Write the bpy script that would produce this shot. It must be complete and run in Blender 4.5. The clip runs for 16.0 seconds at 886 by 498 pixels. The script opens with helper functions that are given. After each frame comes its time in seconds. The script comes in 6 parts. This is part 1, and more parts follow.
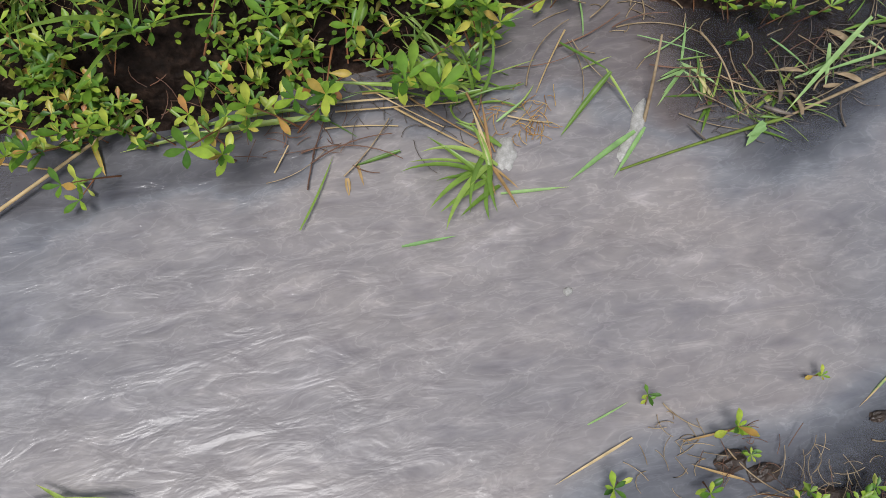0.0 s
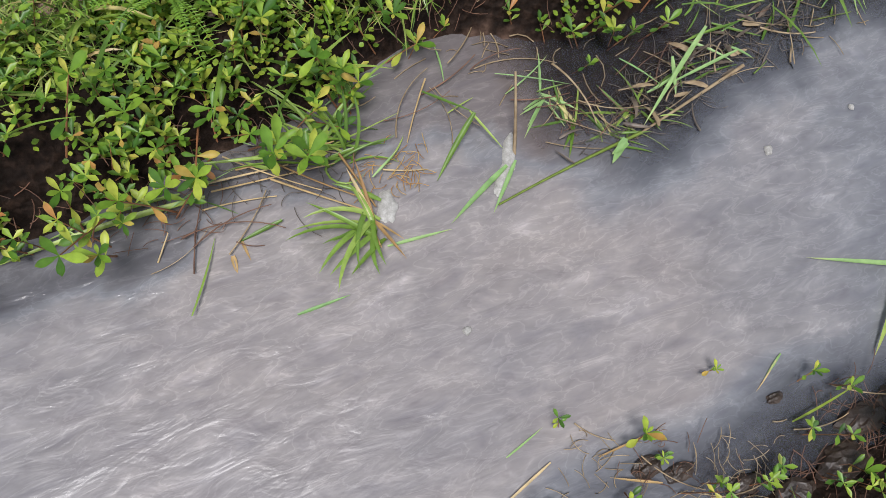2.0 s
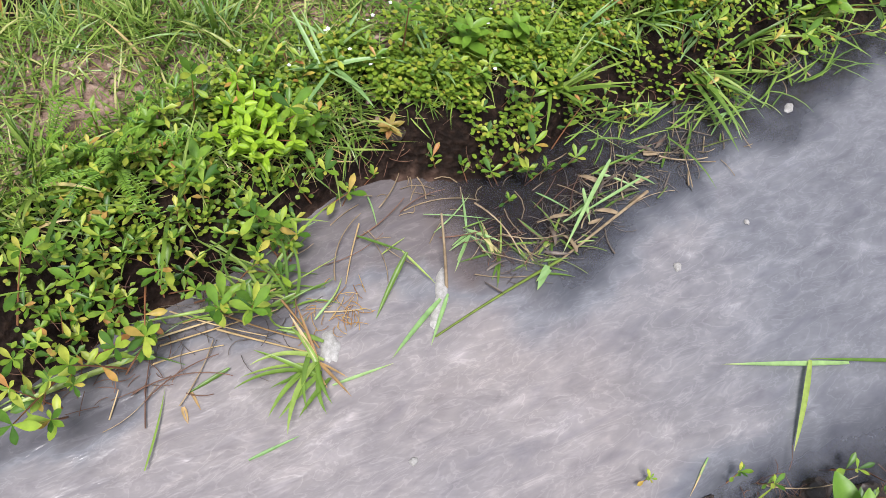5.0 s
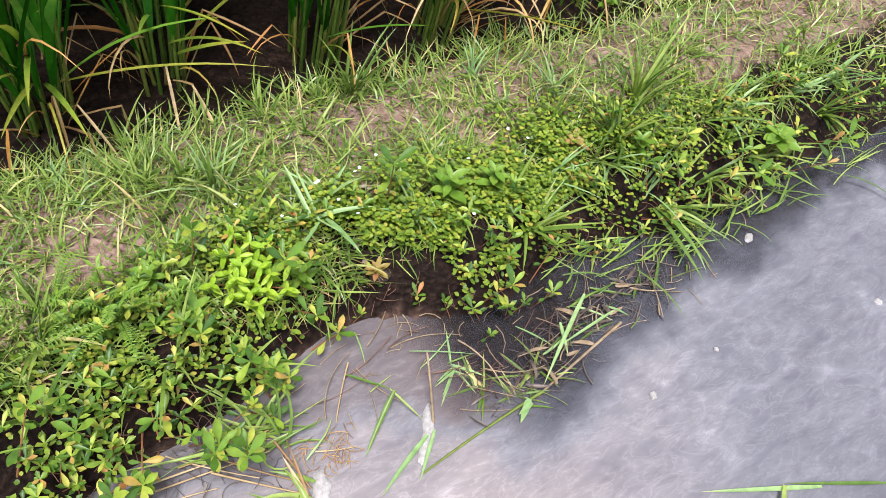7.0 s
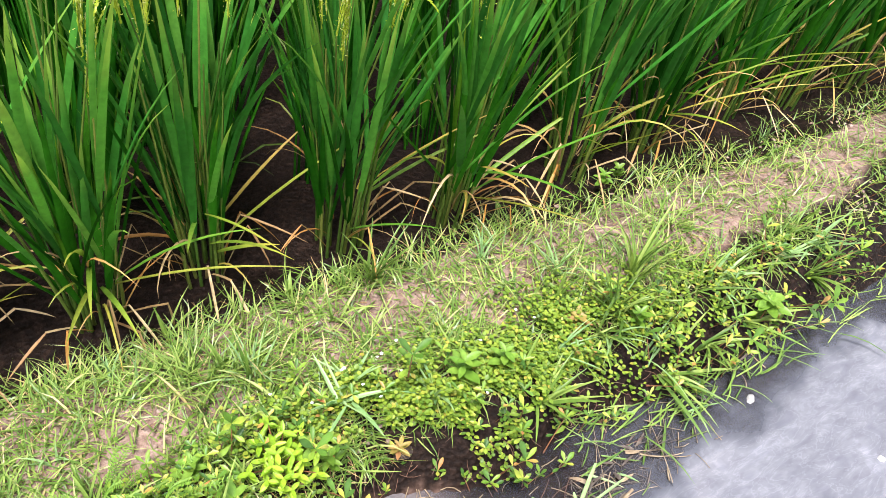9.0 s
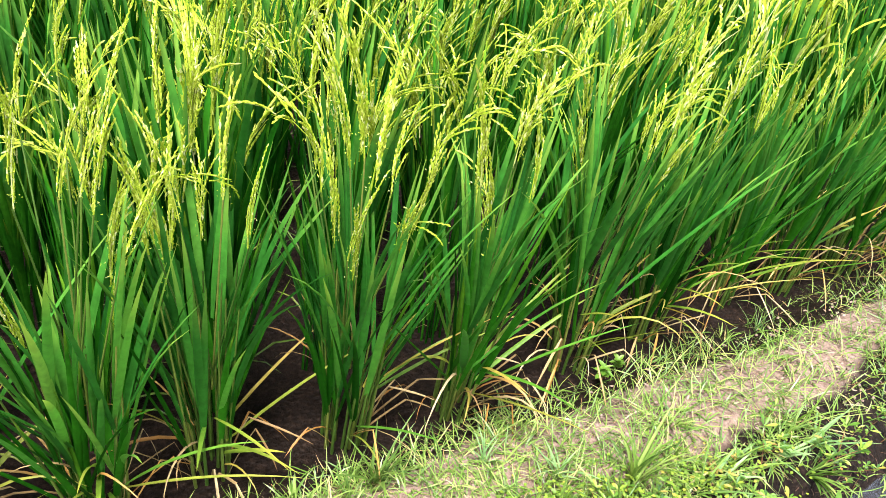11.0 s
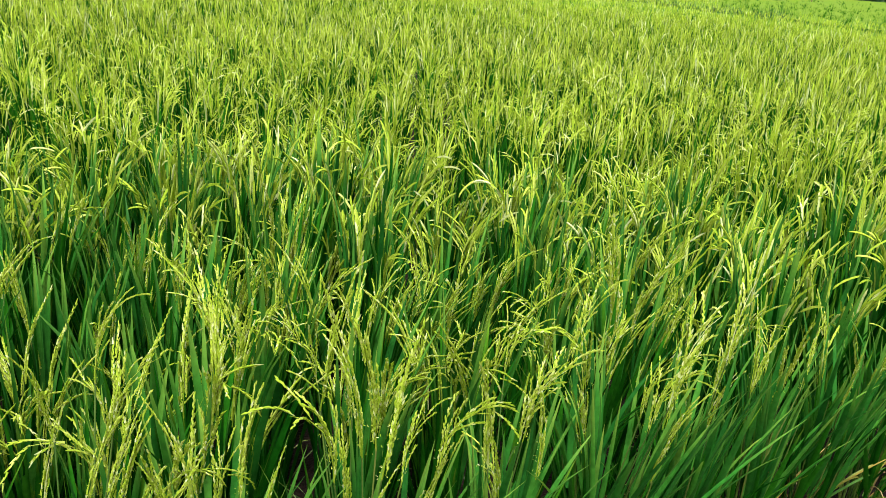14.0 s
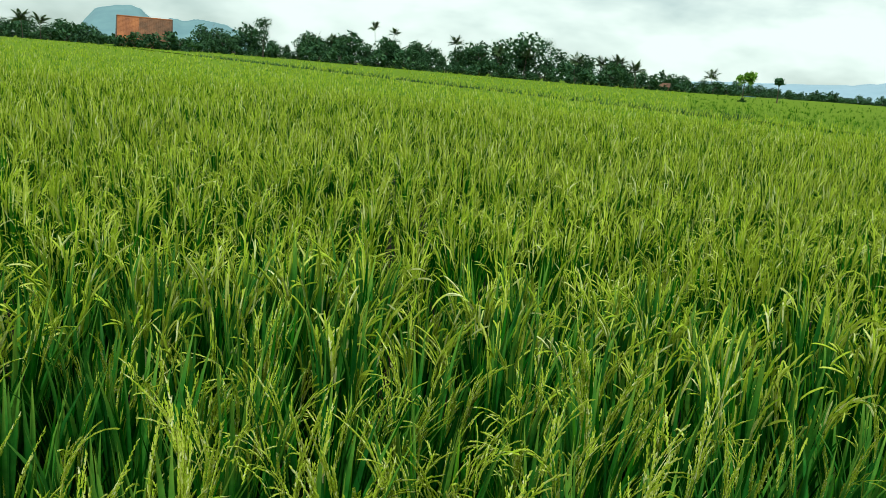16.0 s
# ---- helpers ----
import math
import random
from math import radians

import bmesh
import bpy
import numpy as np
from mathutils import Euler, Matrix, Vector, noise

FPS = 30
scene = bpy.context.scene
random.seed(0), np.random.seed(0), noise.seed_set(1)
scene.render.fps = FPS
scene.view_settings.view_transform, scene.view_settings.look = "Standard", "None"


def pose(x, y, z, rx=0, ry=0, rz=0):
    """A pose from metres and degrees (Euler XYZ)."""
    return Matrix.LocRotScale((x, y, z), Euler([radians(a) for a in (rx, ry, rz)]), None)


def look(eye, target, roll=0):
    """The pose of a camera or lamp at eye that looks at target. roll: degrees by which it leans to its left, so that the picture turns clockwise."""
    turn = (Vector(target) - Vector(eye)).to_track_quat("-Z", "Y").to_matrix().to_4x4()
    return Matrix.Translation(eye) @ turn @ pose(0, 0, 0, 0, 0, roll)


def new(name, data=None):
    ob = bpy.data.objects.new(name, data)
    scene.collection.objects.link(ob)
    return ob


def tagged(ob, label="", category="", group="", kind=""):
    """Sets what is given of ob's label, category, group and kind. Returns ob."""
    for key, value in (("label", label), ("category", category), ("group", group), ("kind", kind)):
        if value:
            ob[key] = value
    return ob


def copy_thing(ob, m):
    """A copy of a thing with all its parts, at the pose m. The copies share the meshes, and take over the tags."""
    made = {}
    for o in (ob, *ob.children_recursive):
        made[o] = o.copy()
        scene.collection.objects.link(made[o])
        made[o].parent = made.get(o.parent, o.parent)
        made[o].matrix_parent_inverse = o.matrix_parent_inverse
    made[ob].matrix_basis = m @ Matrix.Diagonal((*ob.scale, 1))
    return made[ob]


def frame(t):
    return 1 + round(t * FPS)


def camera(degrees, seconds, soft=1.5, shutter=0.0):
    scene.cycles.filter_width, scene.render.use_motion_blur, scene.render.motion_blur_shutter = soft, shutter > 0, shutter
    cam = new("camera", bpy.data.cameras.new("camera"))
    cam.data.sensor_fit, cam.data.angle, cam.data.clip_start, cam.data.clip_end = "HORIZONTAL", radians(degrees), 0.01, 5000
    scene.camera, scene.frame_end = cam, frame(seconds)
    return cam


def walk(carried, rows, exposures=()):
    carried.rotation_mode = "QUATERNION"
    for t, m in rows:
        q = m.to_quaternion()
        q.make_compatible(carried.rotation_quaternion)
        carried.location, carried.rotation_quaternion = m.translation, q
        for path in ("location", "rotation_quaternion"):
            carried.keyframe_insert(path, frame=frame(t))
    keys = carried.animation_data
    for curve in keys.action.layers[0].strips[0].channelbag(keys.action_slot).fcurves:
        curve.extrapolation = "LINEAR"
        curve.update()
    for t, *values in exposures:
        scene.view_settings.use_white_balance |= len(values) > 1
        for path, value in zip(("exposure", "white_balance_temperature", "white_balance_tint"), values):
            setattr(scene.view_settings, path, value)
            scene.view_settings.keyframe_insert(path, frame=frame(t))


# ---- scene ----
cam = camera(58.7, 16.0, soft=0.65)
METRES, EYE, TILT, LEAN, TURN = 0.85, 0.99, -73.5, -3.5, -12.5
ROWS = [
    (0.0, 0.0, 0.0, 0.0, 0.0, 0.0, -0.0),
    (0.5, 0.0116, -0.0041, 0.0079, -1.44, 0.81, 2.61),
    (1.0, 0.0318, -0.0082, 0.0126, -2.85, 1.18, 5.26),
    (1.5, 0.0442, -0.0148, 0.0183, -4.11, 1.44, 7.13),
    (2.0, 0.0563, -0.0224, 0.0244, -5.18, 2.02, 9.47),
    (2.5, 0.0685, -0.0303, 0.0284, -5.98, 2.72, 10.99),
    (3.0, 0.0773, -0.0457, 0.0388, -7.26, 3.55, 12.64),
    (3.5, 0.0702, -0.0662, 0.0417, -7.32, 5.17, 12.67),
    (6.0, 0.0699, -0.1554, 0.0885, -9.81, 11.75, 14.74),
    (6.5, 0.0612, -0.1801, 0.1051, -10.02, 13.66, 14.86),
    (7.0, 0.0605, -0.2119, 0.1182, -9.93, 15.87, 15.41),
    (7.5, 0.05, -0.2497, 0.1298, -8.9, 18.62, 15.84),
    (8.0, 0.0464, -0.2912, 0.1364, -8.78, 20.57, 15.86),
    (8.5, 0.0553, -0.3457, 0.1423, -8.02, 23.13, 17.5),
    (9.0, 0.0613, -0.3992, 0.1605, -7.58, 25.99, 16.73),
    (11.5, 0.0799, -0.5872, 0.2798, -7.14, 38.49, 16.49),
    (12.0, 0.0772, -0.6184, 0.289, -6.72, 41.3, 16.92),
    (12.5, 0.0838, -0.6549, 0.3011, -6.94, 43.94, 17.5),
    (13.0, 0.0839, -0.6892, 0.3062, -7.66, 47.11, 18.32),
    (13.5, 0.0768, -0.72, 0.3012, -7.16, 49.0, 17.52),
    (14.0, 0.0699, -0.7625, 0.3064, -6.28, 51.38, 16.34),
    (14.5, 0.0729, -0.805, 0.3073, -4.94, 54.72, 15.89),
    (15.0, 0.0789, -0.8424, 0.3038, -5.17, 57.15, 16.01),
    (15.5, 0.0834, -0.859, 0.2995, -5.57, 58.32, 16.73),
    (16.0, 0.0905, -0.8631, 0.2934, -6.83, 58.12, 17.66),
]
EXPOSURE = [(0.0, -0.95, 6250, 12), (3.5, -0.52, 6250, 14), (6.0, -0.24, 6250, 18), (7.0, -0.08, 6250, 20), (9.0, 0.46, 6250, 18), (11.5, 0.74, 6250, 10), (12.5, 0.36, 6250, 8), (14.0, -0.14, 6250, 3), (15.0, -0.68, 6250, -5), (16.0, -1.08, 6250, -11)]
walk(cam, [(t, pose(0, 0, EYE, TILT, LEAN, TURN) @ pose(METRES * x, METRES * y, METRES * z, 90 + pitch, roll, yaw)) for t, x, y, z, yaw, pitch, roll in ROWS],
     exposures=EXPOSURE)

# ---------------------------------------------------------------- sky and sun
world = bpy.data.worlds.new("sky")
scene.world = world
world.use_nodes = True
wn, wl = world.node_tree.nodes, world.node_tree.links
SUN_EL, SUN_AZ = radians(72), radians(222)
sky = wn.new("ShaderNodeTexSky")
sky.sky_type, sky.sun_disc, sky.sun_elevation, sky.sun_rotation = "NISHITA", False, SUN_EL, SUN_AZ
sky.dust_density, sky.air_density = 1.0, 1.0
w_co, w_map = wn.new("ShaderNodeTexCoord"), wn.new("ShaderNodeMapping")
w_map.inputs["Scale"].default_value = (1.0, 1.0, 2.6)
w_noise, w_ramp, w_mix = wn.new("ShaderNodeTexNoise"), wn.new("ShaderNodeValToRGB"), wn.new("ShaderNodeMix")
w_noise.inputs["Scale"].default_value, w_noise.inputs["Detail"].default_value, w_noise.inputs["Roughness"].default_value = 2.3, 6, 0.55
w_ramp.color_ramp.elements[0].position, w_ramp.color_ramp.elements[1].position = 0.33, 0.54
w_mix.data_type = "RGBA"
w_ramp.color_ramp.elements[0].color = (0.22, 0.22, 0.22, 1)
w_mix.inputs["B"].default_value = (51.5, 52.0, 52.5, 1)
wl.new(w_co.outputs["Generated"], w_map.inputs["Vector"])
wl.new(w_map.outputs["Vector"], w_noise.inputs["Vector"])
wl.new(w_noise.outputs["Fac"], w_ramp.inputs["Fac"])
# cloud cover closes towards the horizon; overhead, unseen, it opens to cut fill light
w_sep, w_open, w_cover = wn.new("ShaderNodeSeparateXYZ"), wn.new("ShaderNodeMapRange"), wn.new("ShaderNodeMath")
w_open.inputs["From Min"].default_value, w_open.inputs["From Max"].default_value = 0.15, 0.9
w_open.inputs["To Min"].default_value, w_open.inputs["To Max"].default_value = 1.0, 0.25
w_cover.operation = "MULTIPLY"
wl.new(w_co.outputs["Generated"], w_sep.inputs[0])
wl.new(w_sep.outputs["Z"], w_open.inputs["Value"])
wl.new(w_ramp.outputs["Color"], w_cover.inputs[0])
wl.new(w_open.outputs["Result"], w_cover.inputs[1])
wl.new(w_cover.outputs[0], w_mix.inputs["Factor"])
w_gain = wn.new("ShaderNodeMix")
w_gain.data_type, w_gain.blend_type = "RGBA", "MULTIPLY"
w_gain.inputs["Factor"].default_value, w_gain.inputs["B"].default_value = 1.0, (2.2, 3.0, 3.4, 1)
wl.new(sky.outputs["Color"], w_gain.inputs["A"])
wl.new(w_gain.outputs["Result"], w_mix.inputs["A"])
wl.new(w_mix.outputs["Result"], wn["Background"].inputs["Color"])
wn["Background"].inputs["Strength"].default_value = 0.042

lamp = bpy.data.lights.new("sun", "SUN")
lamp.energy, lamp.angle, lamp.color = 8.2, radians(20), (1.0, 0.97, 0.92)
sun = new("sun", lamp)
sun.matrix_world = look((20 * math.sin(SUN_AZ) * math.cos(SUN_EL), 20 * math.cos(SUN_AZ) * math.cos(SUN_EL), 20 * math.sin(SUN_EL)), (0, 0, 0))


# ---------------------------------------------------------------- materials
def nodes_of(name):
    m = bpy.data.materials.new(name)
    m.use_nodes = True
    return m, m.node_tree.nodes, m.node_tree.links, m.node_tree.nodes["Principled BSDF"]


def noise_node(n, l, scale, detail=4.0, rough=0.55, stretch=(1, 1, 1), turn=0.0):
    co, mp, no = n.new("ShaderNodeTexCoord"), n.new("ShaderNodeMapping"), n.new("ShaderNodeTexNoise")
    mp.inputs["Scale"].default_value = stretch
    mp.inputs["Rotation"].default_value = (0, 0, turn)
    no.inputs["Scale"].default_value, no.inputs["Detail"].default_value, no.inputs["Roughness"].default_value = scale, detail, rough
    l.new(co.outputs["Object"], mp.inputs["Vector"])
    l.new(mp.outputs["Vector"], no.inputs["Vector"])
    return no


def ramp_node(n, l, source, stops):
    r = n.new("ShaderNodeValToRGB")
    while len(r.color_ramp.elements) < len(stops):
        r.color_ramp.elements.new(0.5)
    for e, (p, c) in zip(r.color_ramp.elements, stops):
        e.position, e.color = p, (*c, 1)
    l.new(source, r.inputs["Fac"])
    return r


def blend(n, l, fac, a, b, kind="MIX"):
    x = n.new("ShaderNodeMix")
    x.data_type, x.blend_type = "RGBA", kind
    for key, value in (("Factor", fac), ("A", a), ("B", b)):
        if isinstance(value, (int, float)):
            x.inputs[key].default_value = value
        elif isinstance(value, tuple):
            x.inputs[key].default_value = (*value, 1)
        else:
            l.new(value, x.inputs[key])
    return x.outputs["Result"]


def bump(n, l, bsdf, height, strength, distance):
    b = n.new("ShaderNodeBump")
    b.inputs["Strength"].default_value, b.inputs["Distance"].default_value = strength, distance
    l.new(height, b.inputs["Height"])
    l.new(b.outputs["Normal"], bsdf.inputs["Normal"])


def chance(n, l):
    """One random value for each piece: by object and by loose island."""
    oi, ge, ad, fr = n.new("ShaderNodeObjectInfo"), n.new("ShaderNodeNewGeometry"), n.new("ShaderNodeMath"), n.new("ShaderNodeMath")
    fr.operation = "FRACT"
    l.new(oi.outputs["Random"], ad.inputs[0])
    l.new(ge.outputs["Random Per Island"], ad.inputs[1])
    l.new(ad.outputs[0], fr.inputs[0])
    return fr.outputs[0]


def leaf_material(name, stops, tip=None, tip_from=0.6, through_light=0.3, gloss=0.45, grain=60.0, spec=0.35):
    """A leaf: colour by piece, mottling, yellowed tip along its length, some light passing through."""
    m, n, l, b = nodes_of(name)
    pick = chance(n, l)
    col = ramp_node(n, l, pick, stops).outputs["Color"]
    mott = noise_node(n, l, grain, 3.0)
    shade = ramp_node(n, l, mott.outputs["Fac"], [(0.3, (0.72, 0.74, 0.70)), (0.7, (1.12, 1.1, 1.05))]).outputs["Color"]
    col = blend(n, l, 1.0, col, shade, "MULTIPLY")
    if tip:
        at = n.new("ShaderNodeAttribute")
        at.attribute_name = "along"
        ma, mu = n.new("ShaderNodeMapRange"), n.new("ShaderNodeMath")
        ma.inputs["From Min"].default_value, ma.inputs["From Max"].default_value = tip_from, 1.0
        mu.operation = "MULTIPLY"
        l.new(at.outputs["Fac"], ma.inputs["Value"])
        l.new(ma.outputs["Result"], mu.inputs[0])
        l.new(pick, mu.inputs[1])
        col = blend(n, l, mu.outputs[0], col, tip)
    l.new(col, b.inputs["Base Color"])
    b.inputs["Roughness"].default_value, b.inputs["Specular IOR Level"].default_value = gloss, spec
    if through_light:
        tr, mix = n.new("ShaderNodeBsdfTranslucent"), n.new("ShaderNodeMixShader")
        l.new(blend(n, l, 1.0, col, (1.15, 1.2, 0.7), "MULTIPLY"), tr.inputs["Color"])
        mix.inputs["Fac"].default_value = through_light
        l.new(b.outputs[0], mix.inputs[1])
        l.new(tr.outputs[0], mix.inputs[2])
        l.new(mix.outputs[0], n["Material Output"].inputs["Surface"])
    return m


def soil_material(name, dark, mid, light, rough, scale, depth, wet=False):
    m, n, l, b = nodes_of(name)
    big, fine, crumbs = noise_node(n, l, scale * 0.18, 5.0), noise_node(n, l, scale, 6.0, 0.65), n.new("ShaderNodeTexVoronoi")
    crumbs.inputs["Scale"].default_value = scale * 1.4
    l.new(n.new("ShaderNodeTexCoord").outputs["Object"], crumbs.inputs["Vector"])
    base = ramp_node(n, l, fine.outputs["Fac"], [(0.25, dark), (0.5, mid), (0.75, light)]).outputs["Color"]
    patch = ramp_node(n, l, big.outputs["Fac"], [(0.35, (0.7, 0.68, 0.66)), (0.65, (1.1, 1.08, 1.05))]).outputs["Color"]
    l.new(blend(n, l, 1.0, base, patch, "MULTIPLY"), b.inputs["Base Color"])
    hi = blend(n, l, 0.4, fine.outputs["Fac"], crumbs.outputs["Distance"])
    bump(n, l, b, hi, 0.8, depth)
    if wet:
        r = ramp_node(n, l, big.outputs["Fac"], [(0.4, (rough,) * 3), (0.6, (rough + 0.3,) * 3)])
        l.new(r.outputs["Color"], b.inputs["Roughness"])
    else:
        b.inputs["Roughness"].default_value = rough
    return m


def plain(name, stops, rough=0.6, scale=30.0, relief=0.0, spec=0.4):
    m, n, l, b = nodes_of(name)
    no = noise_node(n, l, scale, 4.0)
    col = ramp_node(n, l, no.outputs["Fac"], [(0.3, stops[0]), (0.7, stops[1])]).outputs["Color"]
    r = ramp_node(n, l, chance(n, l), [(0.0, (0.8, 0.8, 0.8)), (1.0, (1.15, 1.15, 1.15))]).outputs["Color"]
    l.new(blend(n, l, 1.0, col, r, "MULTIPLY"), b.inputs["Base Color"])
    b.inputs["Roughness"].default_value, b.inputs["Specular IOR Level"].default_value = rough, spec
    if relief:
        bump(n, l, b, no.outputs["Fac"], 0.7, relief)
    return m


def water_material():
    """Silty stream water: clouded where it runs, clear and dark where it stands by the bank; some reflections are put
    into its colour.
    """
    m, n, l, b = nodes_of("silty_water")
    silt = noise_node(n, l, 2.2, 4.0, 0.55, (1, 1.6, 1), radians(-8))
    streak = noise_node(n, l, 38.0, 3.0, 0.5, (0.55, 1.4, 1), radians(16))
    streak.inputs["Distortion"].default_value = 0.5
    curl = noise_node(n, l, 21.0, 4.0, 0.55, (0.6, 1.6, 1), radians(-4))
    curl.inputs["Distortion"].default_value = 0.5
    col = ramp_node(n, l, silt.outputs["Fac"], [(0.28, (0.170, 0.161, 0.165)), (0.46, (0.199, 0.182, 0.178)), (0.68, (0.230, 0.205, 0.192))]).outputs["Color"]
    at = n.new("ShaderNodeAttribute")
    at.attribute_name = "silt"
    thin = ramp_node(n, l, at.outputs["Fac"], [(0.76, (0, 0, 0)), (1.0, (1, 1, 1))]).outputs["Color"]
    pool = n.new("ShaderNodeAttribute")
    pool.attribute_name = "pool"
    # Navy rim: clear dark water with the bank's reflection put into the colour.
    rim = blend(n, l, pool.outputs["Fac"], (0.105, 0.110, 0.125), (0.180, 0.150, 0.142))
    open_run = ramp_node(n, l, at.outputs["Fac"], [(0.50, (0, 0, 0)), (0.80, (1, 1, 1))]).outputs["Color"]
    # Thinner open water is bluer: the mirrored sky is put into the colour.
    shallow = blend(n, l, open_run, rim, (0.176, 0.177, 0.188))
    col = blend(n, l, thin, shallow, col)
    fibre = ramp_node(n, l, streak.outputs["Fac"], [(0.28, (0.84, 0.83, 0.85)), (0.44, (0.96, 0.96, 0.97)), (0.58, (1.01, 1.01, 1.01)), (0.72, (1.2, 1.19, 1.18))]).outputs["Color"]
    # Pale contour lines: glints along the ripples, put into the colour.
    ripple_glint = ramp_node(n, l, curl.outputs["Fac"], [(0.32, (0.88, 0.88, 0.91)), (0.455, (1.0, 1.0, 1.0)), (0.475, (1.20, 1.20, 1.20)), (0.495, (0.97, 0.97, 0.97)), (0.56, (1.02, 1.02, 1.02)), (0.58, (1.16, 1.16, 1.16)), (0.60, (1.0, 1.0, 1.0))]).outputs["Color"]
    drift = noise_node(n, l, 8.5, 4.0, 0.6, (0.75, 1.3, 1), radians(35))
    drift.inputs["Distortion"].default_value = 1.6
    # Soft pale streaks: reflected clouds, put into the colour.
    cloud_reflection = ramp_node(n, l, drift.outputs["Fac"], [(0.30, (0.86, 0.86, 0.87)), (0.50, (0.98, 0.98, 0.99)), (0.58, (1.05, 1.05, 1.05)), (0.70, (1.24, 1.24, 1.25))]).outputs["Color"]
    col = blend(n, l, 1.0, blend(n, l, 1.0, col, fibre, "MULTIPLY"), cloud_reflection, "MULTIPLY")
    l.new(blend(n, l, 1.0, col, ripple_glint, "MULTIPLY"), b.inputs["Base Color"])
    b.inputs["Roughness"].default_value, b.inputs["IOR"].default_value = 0.32, 1.33
    ripple = noise_node(n, l, 16.0, 3.0, 0.5, (0.7, 1.5, 1), radians(20))
    ripple.inputs["Distortion"].default_value = 0.8
    height = blend(n, l, 0.35, ripple.outputs["Fac"], curl.outputs["Fac"])
    bump(n, l, b, height, 0.7, 0.007)
    gl, fres, clear, mix, top = n.new("ShaderNodeBsdfGlossy"), n.new("ShaderNodeFresnel"), n.new("ShaderNodeBsdfTransparent"), n.new("ShaderNodeMixShader"), n.new("ShaderNodeMixShader")
    gl.inputs["Roughness"].default_value, fres.inputs["IOR"].default_value = 0.10, 1.33
    still = n.new("ShaderNodeBump")
    still.inputs["Strength"].default_value, still.inputs["Distance"].default_value = 0.6, 0.014
    l.new(ripple.outputs["Fac"], still.inputs["Height"])
    l.new(still.outputs["Normal"], gl.inputs["Normal"])
    l.new(still.outputs["Normal"], fres.inputs["Normal"])
    clear.inputs["Color"].default_value = (0.56, 0.51, 0.50, 1)
    l.new(fres.outputs[0], top.inputs["Fac"])
    l.new(clear.outputs[0], top.inputs[1])
    l.new(gl.outputs[0], top.inputs[2])
    edge = ramp_node(n, l, at.outputs["Fac"], [(0.0, (0.03, 0.03, 0.03)), (0.75, (0.80, 0.80, 0.80)), (1.0, (0.94, 0.94, 0.94))]).outputs["Color"]
    l.new(edge, mix.inputs["Fac"])
    l.new(top.outputs[0], mix.inputs[1])
    l.new(b.outputs[0], mix.inputs[2])
    l.new(mix.outputs[0], n["Material Output"].inputs["Surface"])
    return m


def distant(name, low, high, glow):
    """Far hills behind the air: a plain backdrop, haze put into its pale colour and a little glow."""
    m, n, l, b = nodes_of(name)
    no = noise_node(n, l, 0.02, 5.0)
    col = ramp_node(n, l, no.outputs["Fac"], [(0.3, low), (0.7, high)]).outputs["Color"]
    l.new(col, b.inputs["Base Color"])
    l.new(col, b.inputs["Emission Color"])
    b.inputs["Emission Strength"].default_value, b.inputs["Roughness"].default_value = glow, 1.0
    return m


def ground_material():
    """Dry crumbly soil, wet mud darkened with painted plant shade, and stream silt, by how wet the soil lies."""
    m, n, l, b = nodes_of("soil")
    co = n.new("ShaderNodeTexCoord").outputs["Object"]
    big, fine, crumbs = noise_node(n, l, 11.0, 5.0), noise_node(n, l, 75.0, 6.0, 0.65), n.new("ShaderNodeTexVoronoi")
    crumbs.inputs["Scale"].default_value = 85.0
    l.new(co, crumbs.inputs["Vector"])
    dry = ramp_node(n, l, fine.outputs["Fac"], [(0.25, (0.115, 0.070, 0.052)), (0.5, (0.225, 0.154, 0.121)), (0.75, (0.34, 0.255, 0.210))]).outputs["Color"]
    # Wet mud, darkened further to put the shade between plants into the colour.
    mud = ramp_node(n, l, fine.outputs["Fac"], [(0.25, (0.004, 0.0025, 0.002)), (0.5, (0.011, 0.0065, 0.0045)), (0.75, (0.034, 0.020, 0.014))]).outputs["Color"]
    silt = ramp_node(n, l, fine.outputs["Fac"], [(0.25, (0.09, 0.052, 0.038)), (0.5, (0.17, 0.104, 0.078)), (0.75, (0.26, 0.17, 0.13))]).outputs["Color"]
    patch = ramp_node(n, l, big.outputs["Fac"], [(0.35, (0.7, 0.68, 0.66)), (0.65, (1.1, 1.08, 1.05))]).outputs["Color"]
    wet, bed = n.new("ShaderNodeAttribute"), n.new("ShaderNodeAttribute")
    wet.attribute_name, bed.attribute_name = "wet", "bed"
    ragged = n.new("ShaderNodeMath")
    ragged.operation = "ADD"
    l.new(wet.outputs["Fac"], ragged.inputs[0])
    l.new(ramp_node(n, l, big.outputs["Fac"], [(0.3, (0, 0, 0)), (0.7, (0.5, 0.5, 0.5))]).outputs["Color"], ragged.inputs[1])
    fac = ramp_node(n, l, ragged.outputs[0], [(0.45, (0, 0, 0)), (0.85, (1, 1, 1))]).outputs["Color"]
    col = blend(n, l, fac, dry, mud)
    col = blend(n, l, bed.outputs["Fac"], col, silt)
    l.new(blend(n, l, 1.0, col, patch, "MULTIPLY"), b.inputs["Base Color"])
    l.new(ramp_node(n, l, fac, [(0.0, (0.92,) * 3), (1.0, (0.62,) * 3)]).outputs["Color"], b.inputs["Roughness"])
    b.inputs["Specular IOR Level"].default_value = 0.10
    bump(n, l, b, blend(n, l, 0.4, fine.outputs["Fac"], crumbs.outputs["Distance"]), 0.9, 0.014)
    return m


